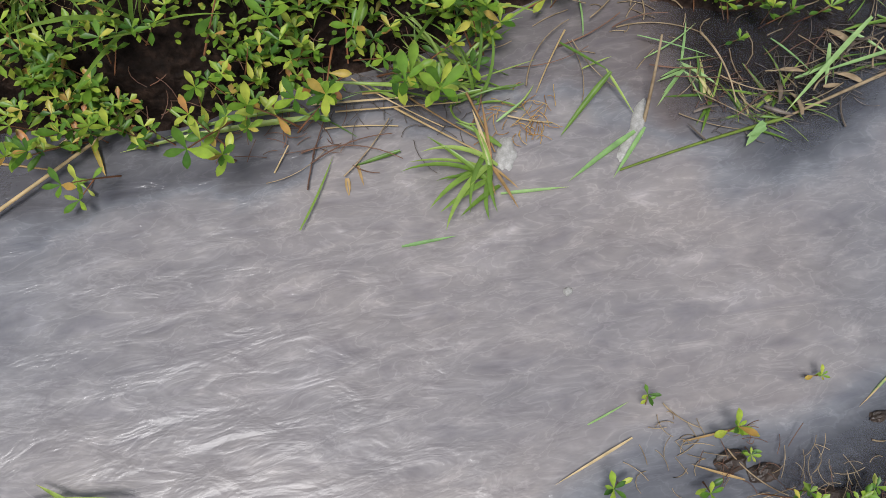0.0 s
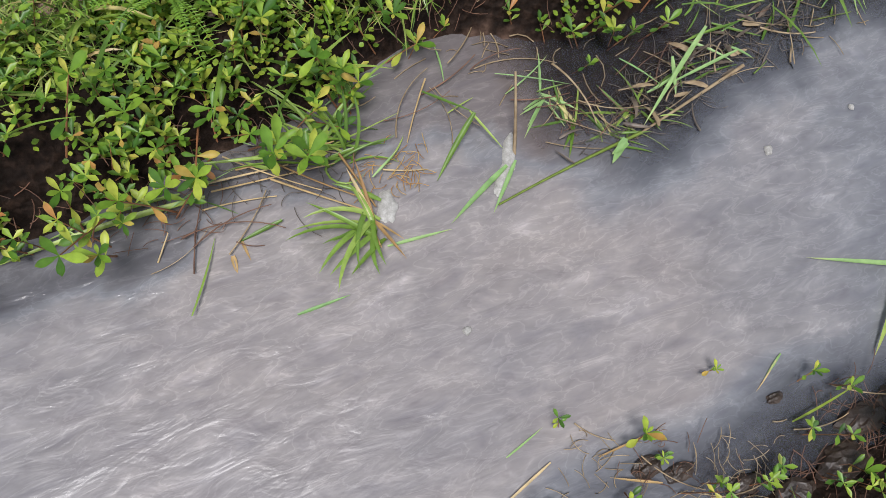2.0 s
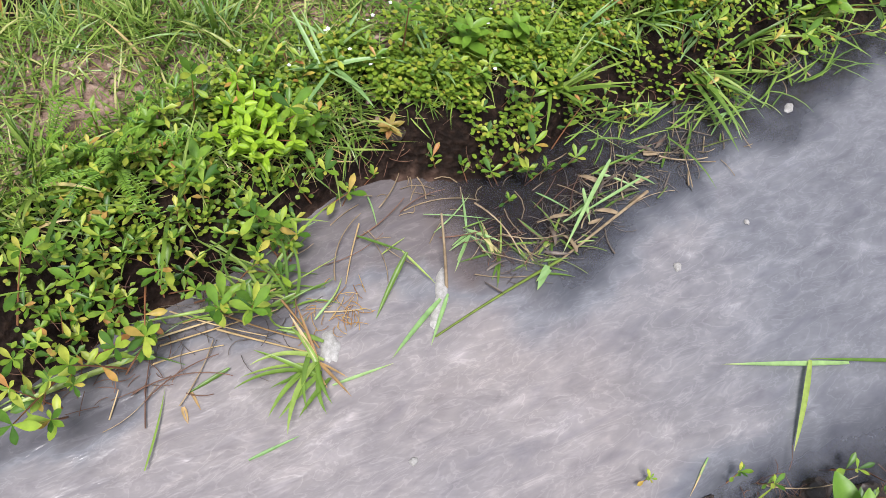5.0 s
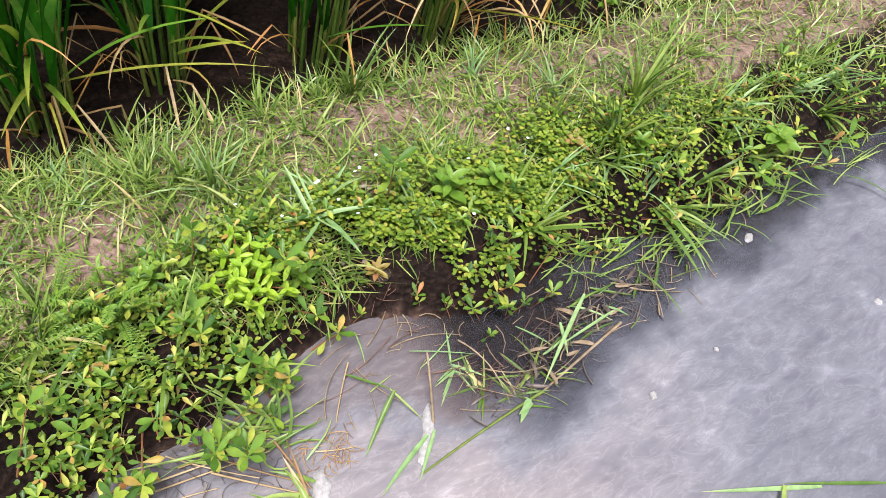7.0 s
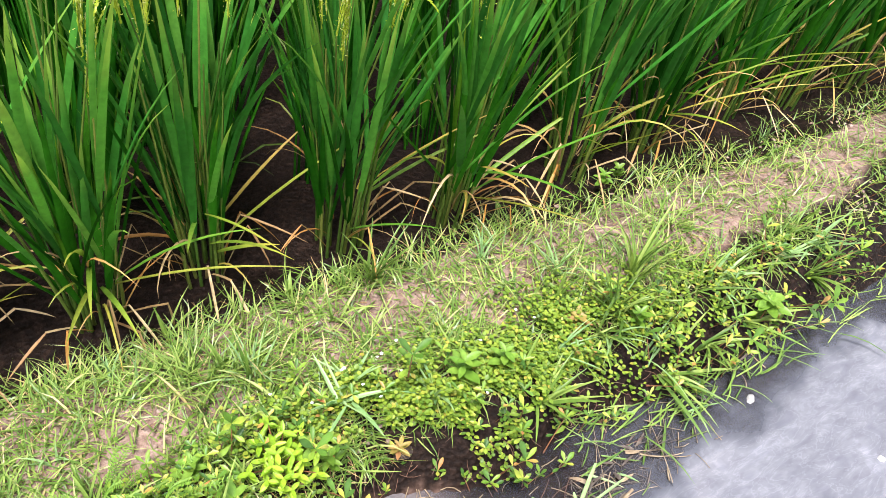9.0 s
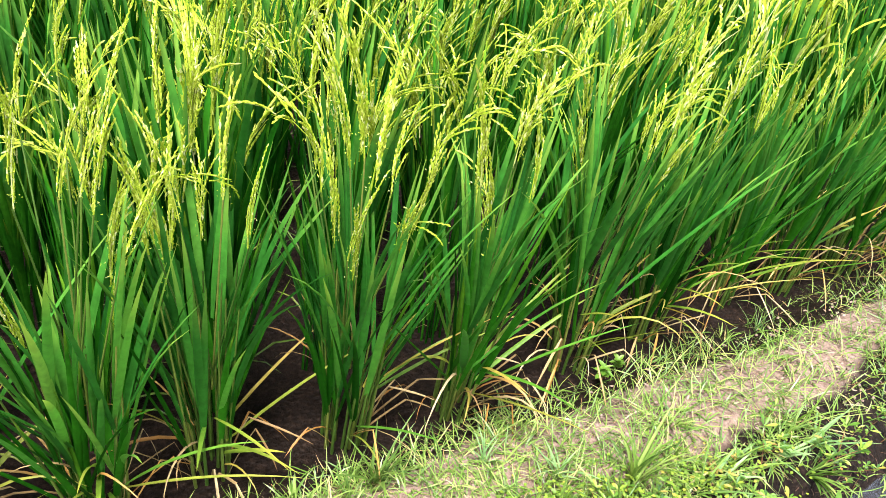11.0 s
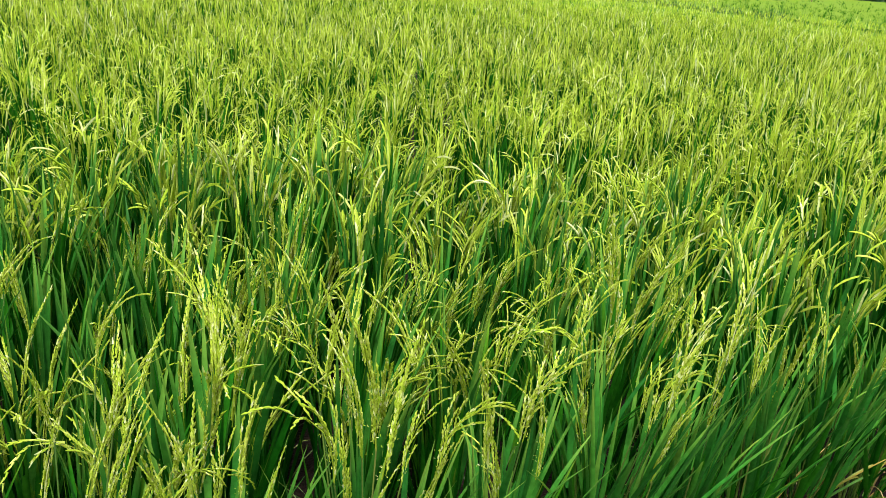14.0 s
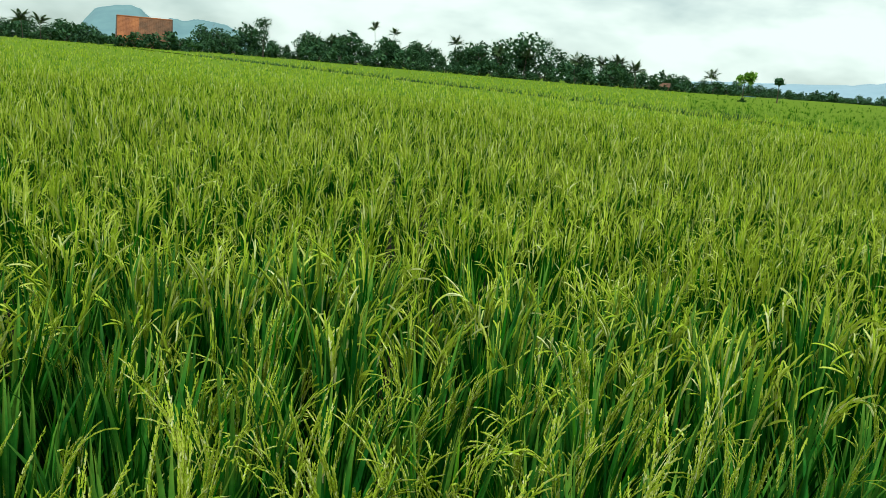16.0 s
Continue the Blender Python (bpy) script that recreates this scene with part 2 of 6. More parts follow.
SOIL = ground_material()
CRUMB = plain("dry_crumb", ((0.15, 0.10, 0.075), (0.31, 0.225, 0.18)), 0.95, 60.0)
MUD = soil_material("wet_mud", (0.018, 0.012, 0.009), (0.036, 0.024, 0.018), (0.06, 0.042, 0.032), 0.3, 45.0, 0.01, wet=True)
WATER = water_material()
# Lower leaves: darker green, with the shade inside the canopy put into the colour.
RICE_SHADED_LEAF = leaf_material("rice_leaf", [(0.0, (0.004, 0.038, 0.002)), (0.4, (0.011, 0.086, 0.004)), (0.9, (0.030, 0.160, 0.008)), (1.0, (0.08, 0.21, 0.012))], (0.22, 0.32, 0.022), 0.85, 0.08, 0.5, spec=0.03)
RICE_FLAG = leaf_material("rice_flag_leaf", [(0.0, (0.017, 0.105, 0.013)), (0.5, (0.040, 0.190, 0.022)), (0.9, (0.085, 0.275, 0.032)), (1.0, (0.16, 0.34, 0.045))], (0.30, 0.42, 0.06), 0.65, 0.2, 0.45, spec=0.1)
RICE_OLD = leaf_material("rice_old_leaf", [(0.0, (0.20, 0.27, 0.03)), (0.5, (0.36, 0.34, 0.05)), (1.0, (0.48, 0.34, 0.07))], (0.5, 0.33, 0.10), 0.5, 0.3, 0.5)
GREEN_OLD = leaf_material("yellowing_leaf", [(0.0, (0.09, 0.24, 0.02)), (1.0, (0.26, 0.34, 0.035))], (0.46, 0.36, 0.06), 0.35, 0.25, 0.5)
ORANGE = leaf_material("orange_dry_leaf", [(0.0, (0.30, 0.13, 0.03)), (0.5, (0.44, 0.22, 0.05)), (1.0, (0.52, 0.34, 0.11))], (0.5, 0.36, 0.16), 0.4, 0.2, 0.55)
STRAW = leaf_material("dry_straw", [(0.0, (0.25, 0.14, 0.055)), (0.5, (0.40, 0.27, 0.12)), (1.0, (0.50, 0.38, 0.22))], None, 0.6, 0.15, 0.6)
STALK = leaf_material("rice_stalk", [(0.0, (0.05, 0.11, 0.014)), (0.6, (0.10, 0.16, 0.024)), (1.0, (0.19, 0.22, 0.04))], None, 0.6, 0.1, 0.45)
GRAIN = leaf_material("rice_grain", [(0.0, (0.33, 0.45, 0.026)), (0.5, (0.46, 0.545, 0.050)), (0.85, (0.59, 0.635, 0.125)), (1.0, (0.73, 0.74, 0.40))], None, 0.6, 0.3, 0.65, 180.0, spec=0.05)
WEED = leaf_material("weed_leaf", [(0.0, (0.036, 0.095, 0.014)), (0.4, (0.100, 0.205, 0.022)), (0.75, (0.215, 0.315, 0.035)), (0.92, (0.36, 0.39, 0.06)), (1.0, (0.38, 0.16, 0.06))], (0.28, 0.28, 0.05), 0.85, 0.2, 0.42, 90.0)
WEED_STEM = plain("weed_stem", ((0.14, 0.07, 0.03), (0.30, 0.12, 0.055)), 0.5)
LIME = leaf_material("lime_leaf", [(0.0, (0.21, 0.37, 0.018)), (1.0, (0.36, 0.52, 0.04))], None, 0.7, 0.35, 0.4, 70.0)
RUSTY = leaf_material("rusty_leaf", [(0.0, (0.26, 0.17, 0.05)), (0.5, (0.30, 0.24, 0.06)), (1.0, (0.34, 0.17, 0.07))], None, 0.7, 0.25, 0.45, 70.0)
BROAD = leaf_material("broad_leaf", [(0.0, (0.115, 0.235, 0.026)), (1.0, (0.20, 0.33, 0.045))], None, 0.7, 0.3, 0.4, 60.0)
CLOVER = leaf_material("clover_leaf", [(0.0, (0.070, 0.140, 0.014)), (0.5, (0.160, 0.255, 0.024)), (0.9, (0.26, 0.33, 0.035)), (1.0, (0.36, 0.30, 0.05))], None, 0.7, 0.25, 0.45, 200.0)
GRASS = leaf_material("grass_blade", [(0.0, (0.070, 0.145, 0.022)), (0.45, (0.165, 0.270, 0.044)), (0.78, (0.28, 0.370, 0.085)), (0.92, (0.42, 0.44, 0.17)), (1.0, (0.55, 0.41, 0.20))], (0.42, 0.40, 0.15), 0.8, 0.3, 0.4)
LUSH = leaf_material("lush_blade", [(0.0, (0.080, 0.155, 0.026)), (0.6, (0.180, 0.285, 0.050)), (1.0, (0.30, 0.385, 0.10))], None, 0.8, 0.25, 0.35)
ROT = plain("rotten_leaf", ((0.035, 0.026, 0.02), (0.13, 0.10, 0.075)), 0.45, 80.0)
PALE_GRASS = leaf_material("pale_grass", [(0.0, (0.17, 0.31, 0.11)), (1.0, (0.28, 0.42, 0.17))], (0.4, 0.42, 0.2), 0.8, 0.25, 0.4)
ROOT = plain("root_fibre", ((0.06, 0.03, 0.02), (0.17, 0.085, 0.05)), 0.7)
TWIG = plain("dead_twig", ((0.16, 0.11, 0.06), (0.33, 0.25, 0.15)), 0.75, 60.0)
FOAM = plain("foam", ((0.20, 0.19, 0.175), (0.34, 0.33, 0.31)), 0.5, 200.0, 0.0008)
PETAL = plain("petal", ((0.72, 0.72, 0.80), (0.85, 0.85, 0.9)), 0.6)
CANOPY = leaf_material("rice_canopy", [(0.0, (0.12, 0.19, 0.007)), (1.0, (0.14, 0.21, 0.008))], None, 0.6, 0.0, 0.85, 2.5, spec=0.05)
# Tree green, lightened and blued to put distance haze into the colour.
CROWN = leaf_material("tree_leaf", [(0.0, (0.028, 0.072, 0.036)), (0.5, (0.046, 0.105, 0.050)), (1.0, (0.080, 0.150, 0.065))], None, 0.7, 0.15, 0.7, 1.5, spec=0.1)
PALM_LEAF = leaf_material("palm_frond", [(0.0, (0.03, 0.06, 0.018)), (1.0, (0.07, 0.11, 0.03))], None, 0.7, 0.2, 0.5, 2.0)
BARK = plain("bark", ((0.07, 0.055, 0.045), (0.15, 0.12, 0.095)), 0.9, 4.0, 0.05)
ROOF = plain("clay_tile", ((0.22, 0.075, 0.034), (0.46, 0.165, 0.06)), 0.85, 0.33, 0.02)
OLD_ROOF = plain("weathered_tile", ((0.10, 0.055, 0.034), (0.25, 0.11, 0.055)), 0.9, 0.5, 0.02)
BRICK = plain("brick_wall", ((0.30, 0.15, 0.10), (0.42, 0.24, 0.17)), 0.9, 1.5)
DARK_WOOD = plain("dark_wood", ((0.06, 0.04, 0.03), (0.10, 0.07, 0.05)), 0.7, 3.0)
BLUE = plain("blue_sheet", ((0.08, 0.22, 0.5), (0.12, 0.3, 0.6)), 0.6, 2.0)
# Pale blues: the distance haze is part of these colours.
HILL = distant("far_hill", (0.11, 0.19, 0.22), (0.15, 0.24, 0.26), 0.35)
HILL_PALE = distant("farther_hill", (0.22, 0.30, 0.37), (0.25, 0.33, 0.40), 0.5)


# ---------------------------------------------------------------- mesh helpers
def mesh_of(name, verts, quads, material, along=None, smooth=True):
    me = bpy.data.meshes.new(name)
    verts, quads = np.asarray(verts, dtype=np.float32), np.asarray(quads, dtype=np.int32)
    me.vertices.add(len(verts))
    me.vertices.foreach_set("co", verts.ravel())
    me.loops.add(quads.size)
    me.loops.foreach_set("vertex_index", quads.ravel())
    me.polygons.add(len(quads))
    me.polygons.foreach_set("loop_start", np.arange(0, quads.size, quads.shape[1], dtype=np.int32))
    me.polygons.foreach_set("use_smooth", np.full(len(quads), smooth))
    if along is not None:
        at = me.attributes.new("along", "FLOAT", "POINT")
        at.data.foreach_set("value", np.asarray(along, dtype=np.float32))
    for m in material if isinstance(material, (list, tuple)) else (material,):
        me.materials.append(m)
    me.update(calc_edges=True)
    return me


def centre_lines(base, az, lean, bend, length, segs, power=1.4, twist=0.0):
    """Points along N bent stems: they leave base at lean from upright towards az and bend over by bend more."""
    base, az, lean, bend, length = (np.asarray(a, dtype=float) for a in (base, az, lean, bend, length))
    s = np.linspace(0, 1, segs + 1)
    tilt = lean[:, None] + bend[:, None] * s[None, :] ** power
    azs = az[:, None] + np.asarray(twist) * s[None, :] if np.ndim(twist) == 0 else az[:, None] + np.asarray(twist)[:, None] * s[None, :]
    d = np.stack([np.sin(tilt) * np.cos(azs), np.sin(tilt) * np.sin(azs), np.cos(tilt)], -1)
    step = (d[:, 1:] + d[:, :-1]) / 2 * (length / segs)[:, None, None]
    p = np.concatenate([base[:, None, :], base[:, None, :] + np.cumsum(step, 1)], 1)
    side = np.stack([-np.sin(azs), np.cos(azs), np.zeros_like(azs)], -1)
    return s, p, d, side


def ribbons(base, az, lean, bend, length, width, segs=4, fold=0.25, shape="grass", roll=0.0, power=1.4, twist=0.0):
    """N blades or leaves, each folded along its midrib. Returns vertices, quads and the place along each blade."""
    s, p, d, side = centre_lines(base, az, lean, bend, length, segs, power, twist)
    n = len(p)
    if shape == "grass":
        prof = np.minimum(1.0, 0.55 + 2.2 * s) * (1 - s ** 3.2) + 0.02
    elif shape == "oval":
        prof = np.sin(np.pi * np.clip(0.06 + 0.93 * s, 0, 1)) ** 0.75
    elif shape == "spoon":
        prof = np.sin(np.pi * np.clip(s, 0, 1) ** 1.75 * 0.97 + 0.03) ** 0.7
    else:
        prof = np.ones_like(s)
    up = np.cross(d, side)
    roll = np.broadcast_to(np.asarray(roll, dtype=float), (n,))[:, None, None]
    across = side * np.cos(roll) + up * np.sin(roll)
    lift = np.cross(across, d)
    w = np.asarray(width, dtype=float)[:, None, None] * 0.5 * prof[None, :, None]
    if fold:
        ring = np.stack([p - across * w - lift * w * fold, p + lift * w * fold, p + across * w - lift * w * fold], 2)
    else:
        ring = np.stack([p - across * w, p + across * w], 2)
    k = ring.shape[2]
    verts = ring.reshape(-1, 3)
    along = np.broadcast_to(s[None, :, None], ring.shape[:3]).reshape(-1)
    i, j, c = np.meshgrid(np.arange(n), np.arange(segs), np.arange(k - 1), indexing="ij")
    a = (i * (segs + 1) + j) * k + c
    return verts, np.stack([a, a + 1, a + k + 1, a + k], -1).reshape(-1, 4), along


def tubes(base, az, lean, bend, length, radius, segs=4, sides=4, prof=None, power=1.4, twist=0.0):
    """N bent stems of round section; prof gives the radius along them."""
    s, p, d, side = centre_lines(base, az, lean, bend, length, segs, power, twist)
    n = len(p)
    up = np.cross(d, side)
    prof = np.interp(s, [0, 1], [1, 0.35]) if prof is None else np.asarray(prof)
    r = np.asarray(radius, dtype=float)[:, None] * prof[None, :]
    ang = np.arange(sides) / sides * 2 * np.pi
    ring = p[:, :, None, :] + r[:, :, None, None] * (side[:, :, None, :] * np.cos(ang)[None, None, :, None] + up[:, :, None, :] * np.sin(ang)[None, None, :, None])
    verts = ring.reshape(-1, 3)
    along = np.broadcast_to(s[None, :, None], ring.shape[:3]).reshape(-1)
    i, j, c = np.meshgrid(np.arange(n), np.arange(segs), np.arange(sides), indexing="ij")
    a = (i * (segs + 1) + j) * sides
    c2 = (c + 1) % sides
    return verts, np.stack([a + c, a + c2, a + sides + c2, a + sides + c], -1).reshape(-1, 4), along


def joined(pieces):
    v, q, al, o = [], [], [], 0
    for a, b, c in pieces:
        v.append(a), q.append(b + o), al.append(c)
        o += len(a)
    return np.concatenate(v), np.concatenate(q), np.concatenate(al)


def part(name, mesh, parent, label="", m=None):
    ob = new(name, mesh)
    ob.parent = parent
    if m is not None:
        ob.matrix_basis = m
    return tagged(ob, label=label)


def thing(name, label, category, group="", m=None):
    ob = new(name)
    ob.empty_display_size = 0.05
    if m is not None:
        ob.matrix_basis = m
    return tagged(ob, label, category, group)


def one(fn, *a, **k):
    """Arguments for a single blade or stem."""
    return fn(*[np.array([x]) for x in a], **k)


def rnd(rng, lo, hi, n=None):
    return rng.uniform(lo, hi, n)


rng = np.random.default_rng(7)


# ---------------------------------------------------------------- ground and water
def stretch(lo, hi, fine, far, grow=1.35):
    """Coordinates that are fine between lo and hi and grow coarse out to far on both sides."""
    mid = list(np.arange(lo, hi + fine / 2, fine))
    out, step, x = [], fine, mid[-1]
    while x < far:
        step *= grow
        x += step
        out.append(x)
    inn, step, x = [], fine, lo
    while x > -far:
        step *= grow
        x -= step
        inn.append(x)
    return np.array(inn[::-1] + mid + out)


def far_edge(x):
    """Where the water meets the rice-side bank."""
    return 0.585 + 0.035 * math.sin(x * 3.1 + 0.6) + 0.018 * math.sin(x * 9.7) - 0.055 * math.exp(-((x + 0.15) / 0.3) ** 2) + 0.03 * math.exp(-((x - 0.44) / 0.12) ** 2) - 0.05 * math.exp(-((x - 0.15) / 0.13) ** 2) - 0.055 * math.exp(-((x - 0.66) / 0.16) ** 2)


def near_edge(x):
    return float(np.interp(x, [-4, -0.6, 0.1, 0.3, 0.55, 0.8, 1.2, 3, 8], [-0.35, -0.3, -0.24, -0.15, -0.16, -0.16, -0.22, -0.3, -0.35]))


def inner_shift(x):
    """How far the paddy side of the bund draws in."""
    return float(np.interp(x, [0.5, 1.0, 2.2], [0.0, 0.04, 0.10]))


def ground_height(x, y):
    e, q = far_edge(x), near_edge(x)
    wob = 0.012 * noise.noise((x * 4, y * 4, 0.0)) + 0.007 * noise.noise((x * 13, y * 13, 3.0))
    if y >= e:
        z = float(np.interp(y - e + inner_shift(x) * (y - e > 0.3), [0, 0.02, 0.05, 0.12, 0.22, 0.42, 0.50, 0.58], [0.0, 0.035, 0.075, 0.115, 0.14, 0.138, 0.095, 0.05]))
        if y > 1.2:
            wob *= max(0.15, 1.0 - (y - 1.2))
        return z + wob * min(1.0, (y - e) * 8) + 0.03 * noise.noise((x * 1.3, y * 0.5, 9.0)) * (0.8 < y < 1.1)
    if y <= q:
        return float(np.interp(q - y, [0, 0.05, 0.2, 0.6, 4.0], [0.0, 0.03, 0.07, 0.10, 0.12])) + wob * min(1.0, (q - y) * 8)
    t = min(e - y, y - q)
    return -float(np.interp(t, [0, 0.05, 0.15, 0.3], [0.0, 0.022, 0.055, 0.09])) + wob * 0.5 * min(1.0, t * 10)


gx = stretch(-1.2, 3.2, 0.025, 1600)
gy = stretch(-0.5, 1.7, 0.02, 1600)
nx = len(gx)
gv = np.array([(x, y, ground_height(x, y)) for y in gy for x in gx])
gi, gj = np.meshgrid(np.arange(len(gy) - 1), np.arange(nx - 1), indexing="ij")
ga = (gi * nx + gj).reshape(-1)
gq = np.stack([ga, ga + 1, ga + nx + 1, ga + nx], -1)
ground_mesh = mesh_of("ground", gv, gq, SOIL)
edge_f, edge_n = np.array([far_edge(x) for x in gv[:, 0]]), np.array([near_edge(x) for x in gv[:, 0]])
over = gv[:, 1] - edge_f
# The wet mud reaches under the bank weeds, so its painted shade fills gaps.
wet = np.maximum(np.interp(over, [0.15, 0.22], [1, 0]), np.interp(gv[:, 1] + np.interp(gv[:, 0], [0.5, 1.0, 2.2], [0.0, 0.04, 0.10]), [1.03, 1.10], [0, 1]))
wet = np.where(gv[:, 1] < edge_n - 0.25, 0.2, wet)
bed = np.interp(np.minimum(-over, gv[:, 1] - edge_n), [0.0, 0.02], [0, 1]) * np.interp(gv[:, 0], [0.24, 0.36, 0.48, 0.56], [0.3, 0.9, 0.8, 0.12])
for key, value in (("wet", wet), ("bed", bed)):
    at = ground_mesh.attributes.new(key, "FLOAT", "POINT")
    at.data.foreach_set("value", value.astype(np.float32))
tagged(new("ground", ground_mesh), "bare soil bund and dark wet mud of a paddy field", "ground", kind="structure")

wx, wy = stretch(-1.2, 2.6, 0.02, 60, 1.6), np.arange(-0.45, 0.70, 0.02)
wv = np.array([(x, y, 0.0016 * noise.noise((x * 3.0 + y * 2, y * 7, 5.0)) + 0.0012 * noise.noise((x * 8, y * 16, 2.0))) for y in wy for x in wx])
wi, wj = np.meshgrid(np.arange(len(wy) - 1), np.arange(len(wx) - 1), indexing="ij")
wa = (wi * len(wx) + wj).reshape(-1)
water_mesh = mesh_of("water", wv, np.stack([wa, wa + 1, wa + len(wx) + 1, wa + len(wx)], -1), WATER)
silt = []
for x, y, _ in wv:
    gap = far_edge(x) - y + 0.07 * noise.noise((x * 7, y * 9, 8.0)) + 0.03 * noise.noise((x * 22, y * 26, 6.0))
    reach = float(np.interp(x, [-0.6, 0.0, 0.35, 0.5, 0.75, 1.1, 2.0], [0.12, 0.10, 0.13, 0.27, 0.27, 0.13, 0.09]))
    near = y - near_edge(x) + 0.04 * noise.noise((x * 7, y * 7, 3.0))
    floor = float(np.interp(x, [0.25, 0.36, 0.46, 0.56, 0.76, 0.9], [0.64, 0.62, 0.58, 0.10, 0.06, 0.3]))
    # Thinner at both ends, where the water colour carries the sky's reflected blue.
    open_water = float(np.interp(x + 0.5 * (0.3 - y) + 0.15 * noise.noise((x * 5, y * 5, 1.0)), [-0.55, -0.1, 0.6, 1.05], [0.78, 1.0, 1.0, 0.74]))
    silt.append(open_water * max(floor, min(float(np.interp(gap, [reach * 0.40, reach * 1.15], [0, 1])), float(np.interp(near, [0.03, 0.16], [0.25, 1])))))
at = water_mesh.attributes.new("silt", "FLOAT", "POINT")
at.data.foreach_set("value", np.array(silt, dtype=np.float32))
at = water_mesh.attributes.new("pool", "FLOAT", "POINT")
at.data.foreach_set("value", (np.interp(wv[:, 0], [-0.2, 0.25, 0.46, 0.60], [0.25, 1, 1, 0]) * np.interp(wv[:, 1], [0.0, 0.25], [0, 1])).astype(np.float32))
tagged(new("water", water_mesh), "murky grey-brown water flowing in an irrigation ditch", "water", kind="structure")


# ---------------------------------------------------------------- rice
MUD_Z = 0.045


def panicle_pieces(r, fine=2, fan=0.0):
    """A rice ear: a bent axis with close branches of grains that fan out towards the tip."""
    ln = rnd(r, 0.17, 0.22)
    lean, bend = radians(rnd(r, 2, 8)), radians(rnd(r, 4, 22) + fan * rnd(r, 45, 90))
    axis = one(tubes, (0, 0, 0), 0.0, lean, bend, ln, 0.0016, segs=5, sides=3, power=1.9)
    s, p, d, _ = centre_lines([(0, 0, 0)], [0.0], [lean], [bend], [ln], 10, 1.9)
    nb = (7, 9, 11)[fine]
    at = np.linspace(0.06, 0.86, nb) + rnd(r, -0.04, 0.04, nb)
    at[-1] = 0.97
    pos = np.array([[np.interp(t, s, p[0, :, c]) for c in range(3)] for t in at])
    tilt = lean + bend * at ** 1.9
    open_out = (0.18 + 0.75 * fan) * (0.4 + 0.6 * at)
    baz, btilt = rnd(r, -1, 1, nb) * (0.3 + 0.8 * fan), tilt + rnd(r, -0.7, 0.5, nb) * open_out
    bbend, bln = (0.08 + rnd(r, 0.2, 1.0, nb) * fan) * (0.5 + at), rnd(r, 0.062, 0.095, nb)
    pos = pos + np.stack([rnd(r, -1, 1, nb), rnd(r, -1, 1, nb), np.zeros(nb)], -1) * 0.0065
    if not fine:
        prof = np.array([0.5, 1.05, 0.85, 1.1, 0.85, 0.95, 0.2])
        return joined([axis, tubes(pos, baz, btilt, bbend, bln, np.full(nb, 0.0037), 6, 3, prof)])
    rachis = tubes(pos, baz, btilt, bbend, bln, np.full(nb, 0.0007), 3, 3)
    _, bp, bd, side = centre_lines(pos, baz, btilt, bbend, bln, 10)
    g = 13 if fine == 2 else 10
    gp, ga, gt = [], [], []
    for k in range(g):
        f = 0.08 + 0.86 * k / (g - 1)
        i = min(9, int(f * 10))
        q = bp[:, i] + (bp[:, i + 1] - bp[:, i]) * (f * 10 - i)
        v = bd[:, i] + side[:, i] * (0.19 if k % 2 else -0.19) + r.normal(0, 0.07, (nb, 3))
        v /= np.linalg.norm(v, axis=1)[:, None]
        gp.append(q)
        ga.append(np.arctan2(v[:, 1], v[:, 0]))
        gt.append(np.arccos(np.clip(v[:, 2], -1, 1)))
    gp, ga, gt = np.concatenate(gp), np.concatenate(ga), np.concatenate(gt)
    n = len(gp)
    grains = tubes(gp, ga, gt, np.zeros(n), rnd(r, 0.0100, 0.0118, n) * (1.0 if fine == 2 else 1.3), rnd(r, 0.0016, 0.0021, n) * (1.1 if fine == 2 else 1.35), *((2, 3, np.array([0.5, 1.0, 0.15])) if fine == 2 else (1, 3, np.array([1.0, 0.2]))))
    if fine == 1:
        return joined([axis, grains])
    k = 30
    t = rnd(r, 0.05, 0.6, k)
    fleck = np.array([[np.interp(u, s, p[0, :, c]) for c in range(3)] for u in t]) + r.normal(0, 0.006, (k, 3))
    anthers = tubes(fleck, rnd(r, 0, 6.28, k), rnd(r, 0.6, 2.6, k), np.zeros(k), rnd(r, 0.003, 0.005, k), np.full(k, 0.0008), 1, 3)
    return joined([axis, rachis, grains, anthers])


SPIKES = [mesh_of("panicle", *panicle_pieces(rng, 2, rnd(rng, 0, 0.12))[:2], GRAIN, smooth=False) for i in range(6)]
PANICLES = SPIKES + [mesh_of("panicle", *panicle_pieces(rng, 2, rnd(rng, 0.6, 1.1))[:2], GRAIN, smooth=False) for i in range(4)]
PANICLES_MEDIUM = [mesh_of("panicle_medium", *panicle_pieces(rng, 1, (0.05, 0.9, 0.2, 1.1, 0.1, 0.7, 0.15, 0.4)[i])[:2], GRAIN) for i in range(8)]
PANICLES_LIGHT = [mesh_of("panicle_light", *panicle_pieces(rng, 0, (0.1, 0.9, 0.2, 1.1, 0.15, 0.7, 0.1, 0.4)[i])[:2], GRAIN, smooth=False) for i in range(8)]


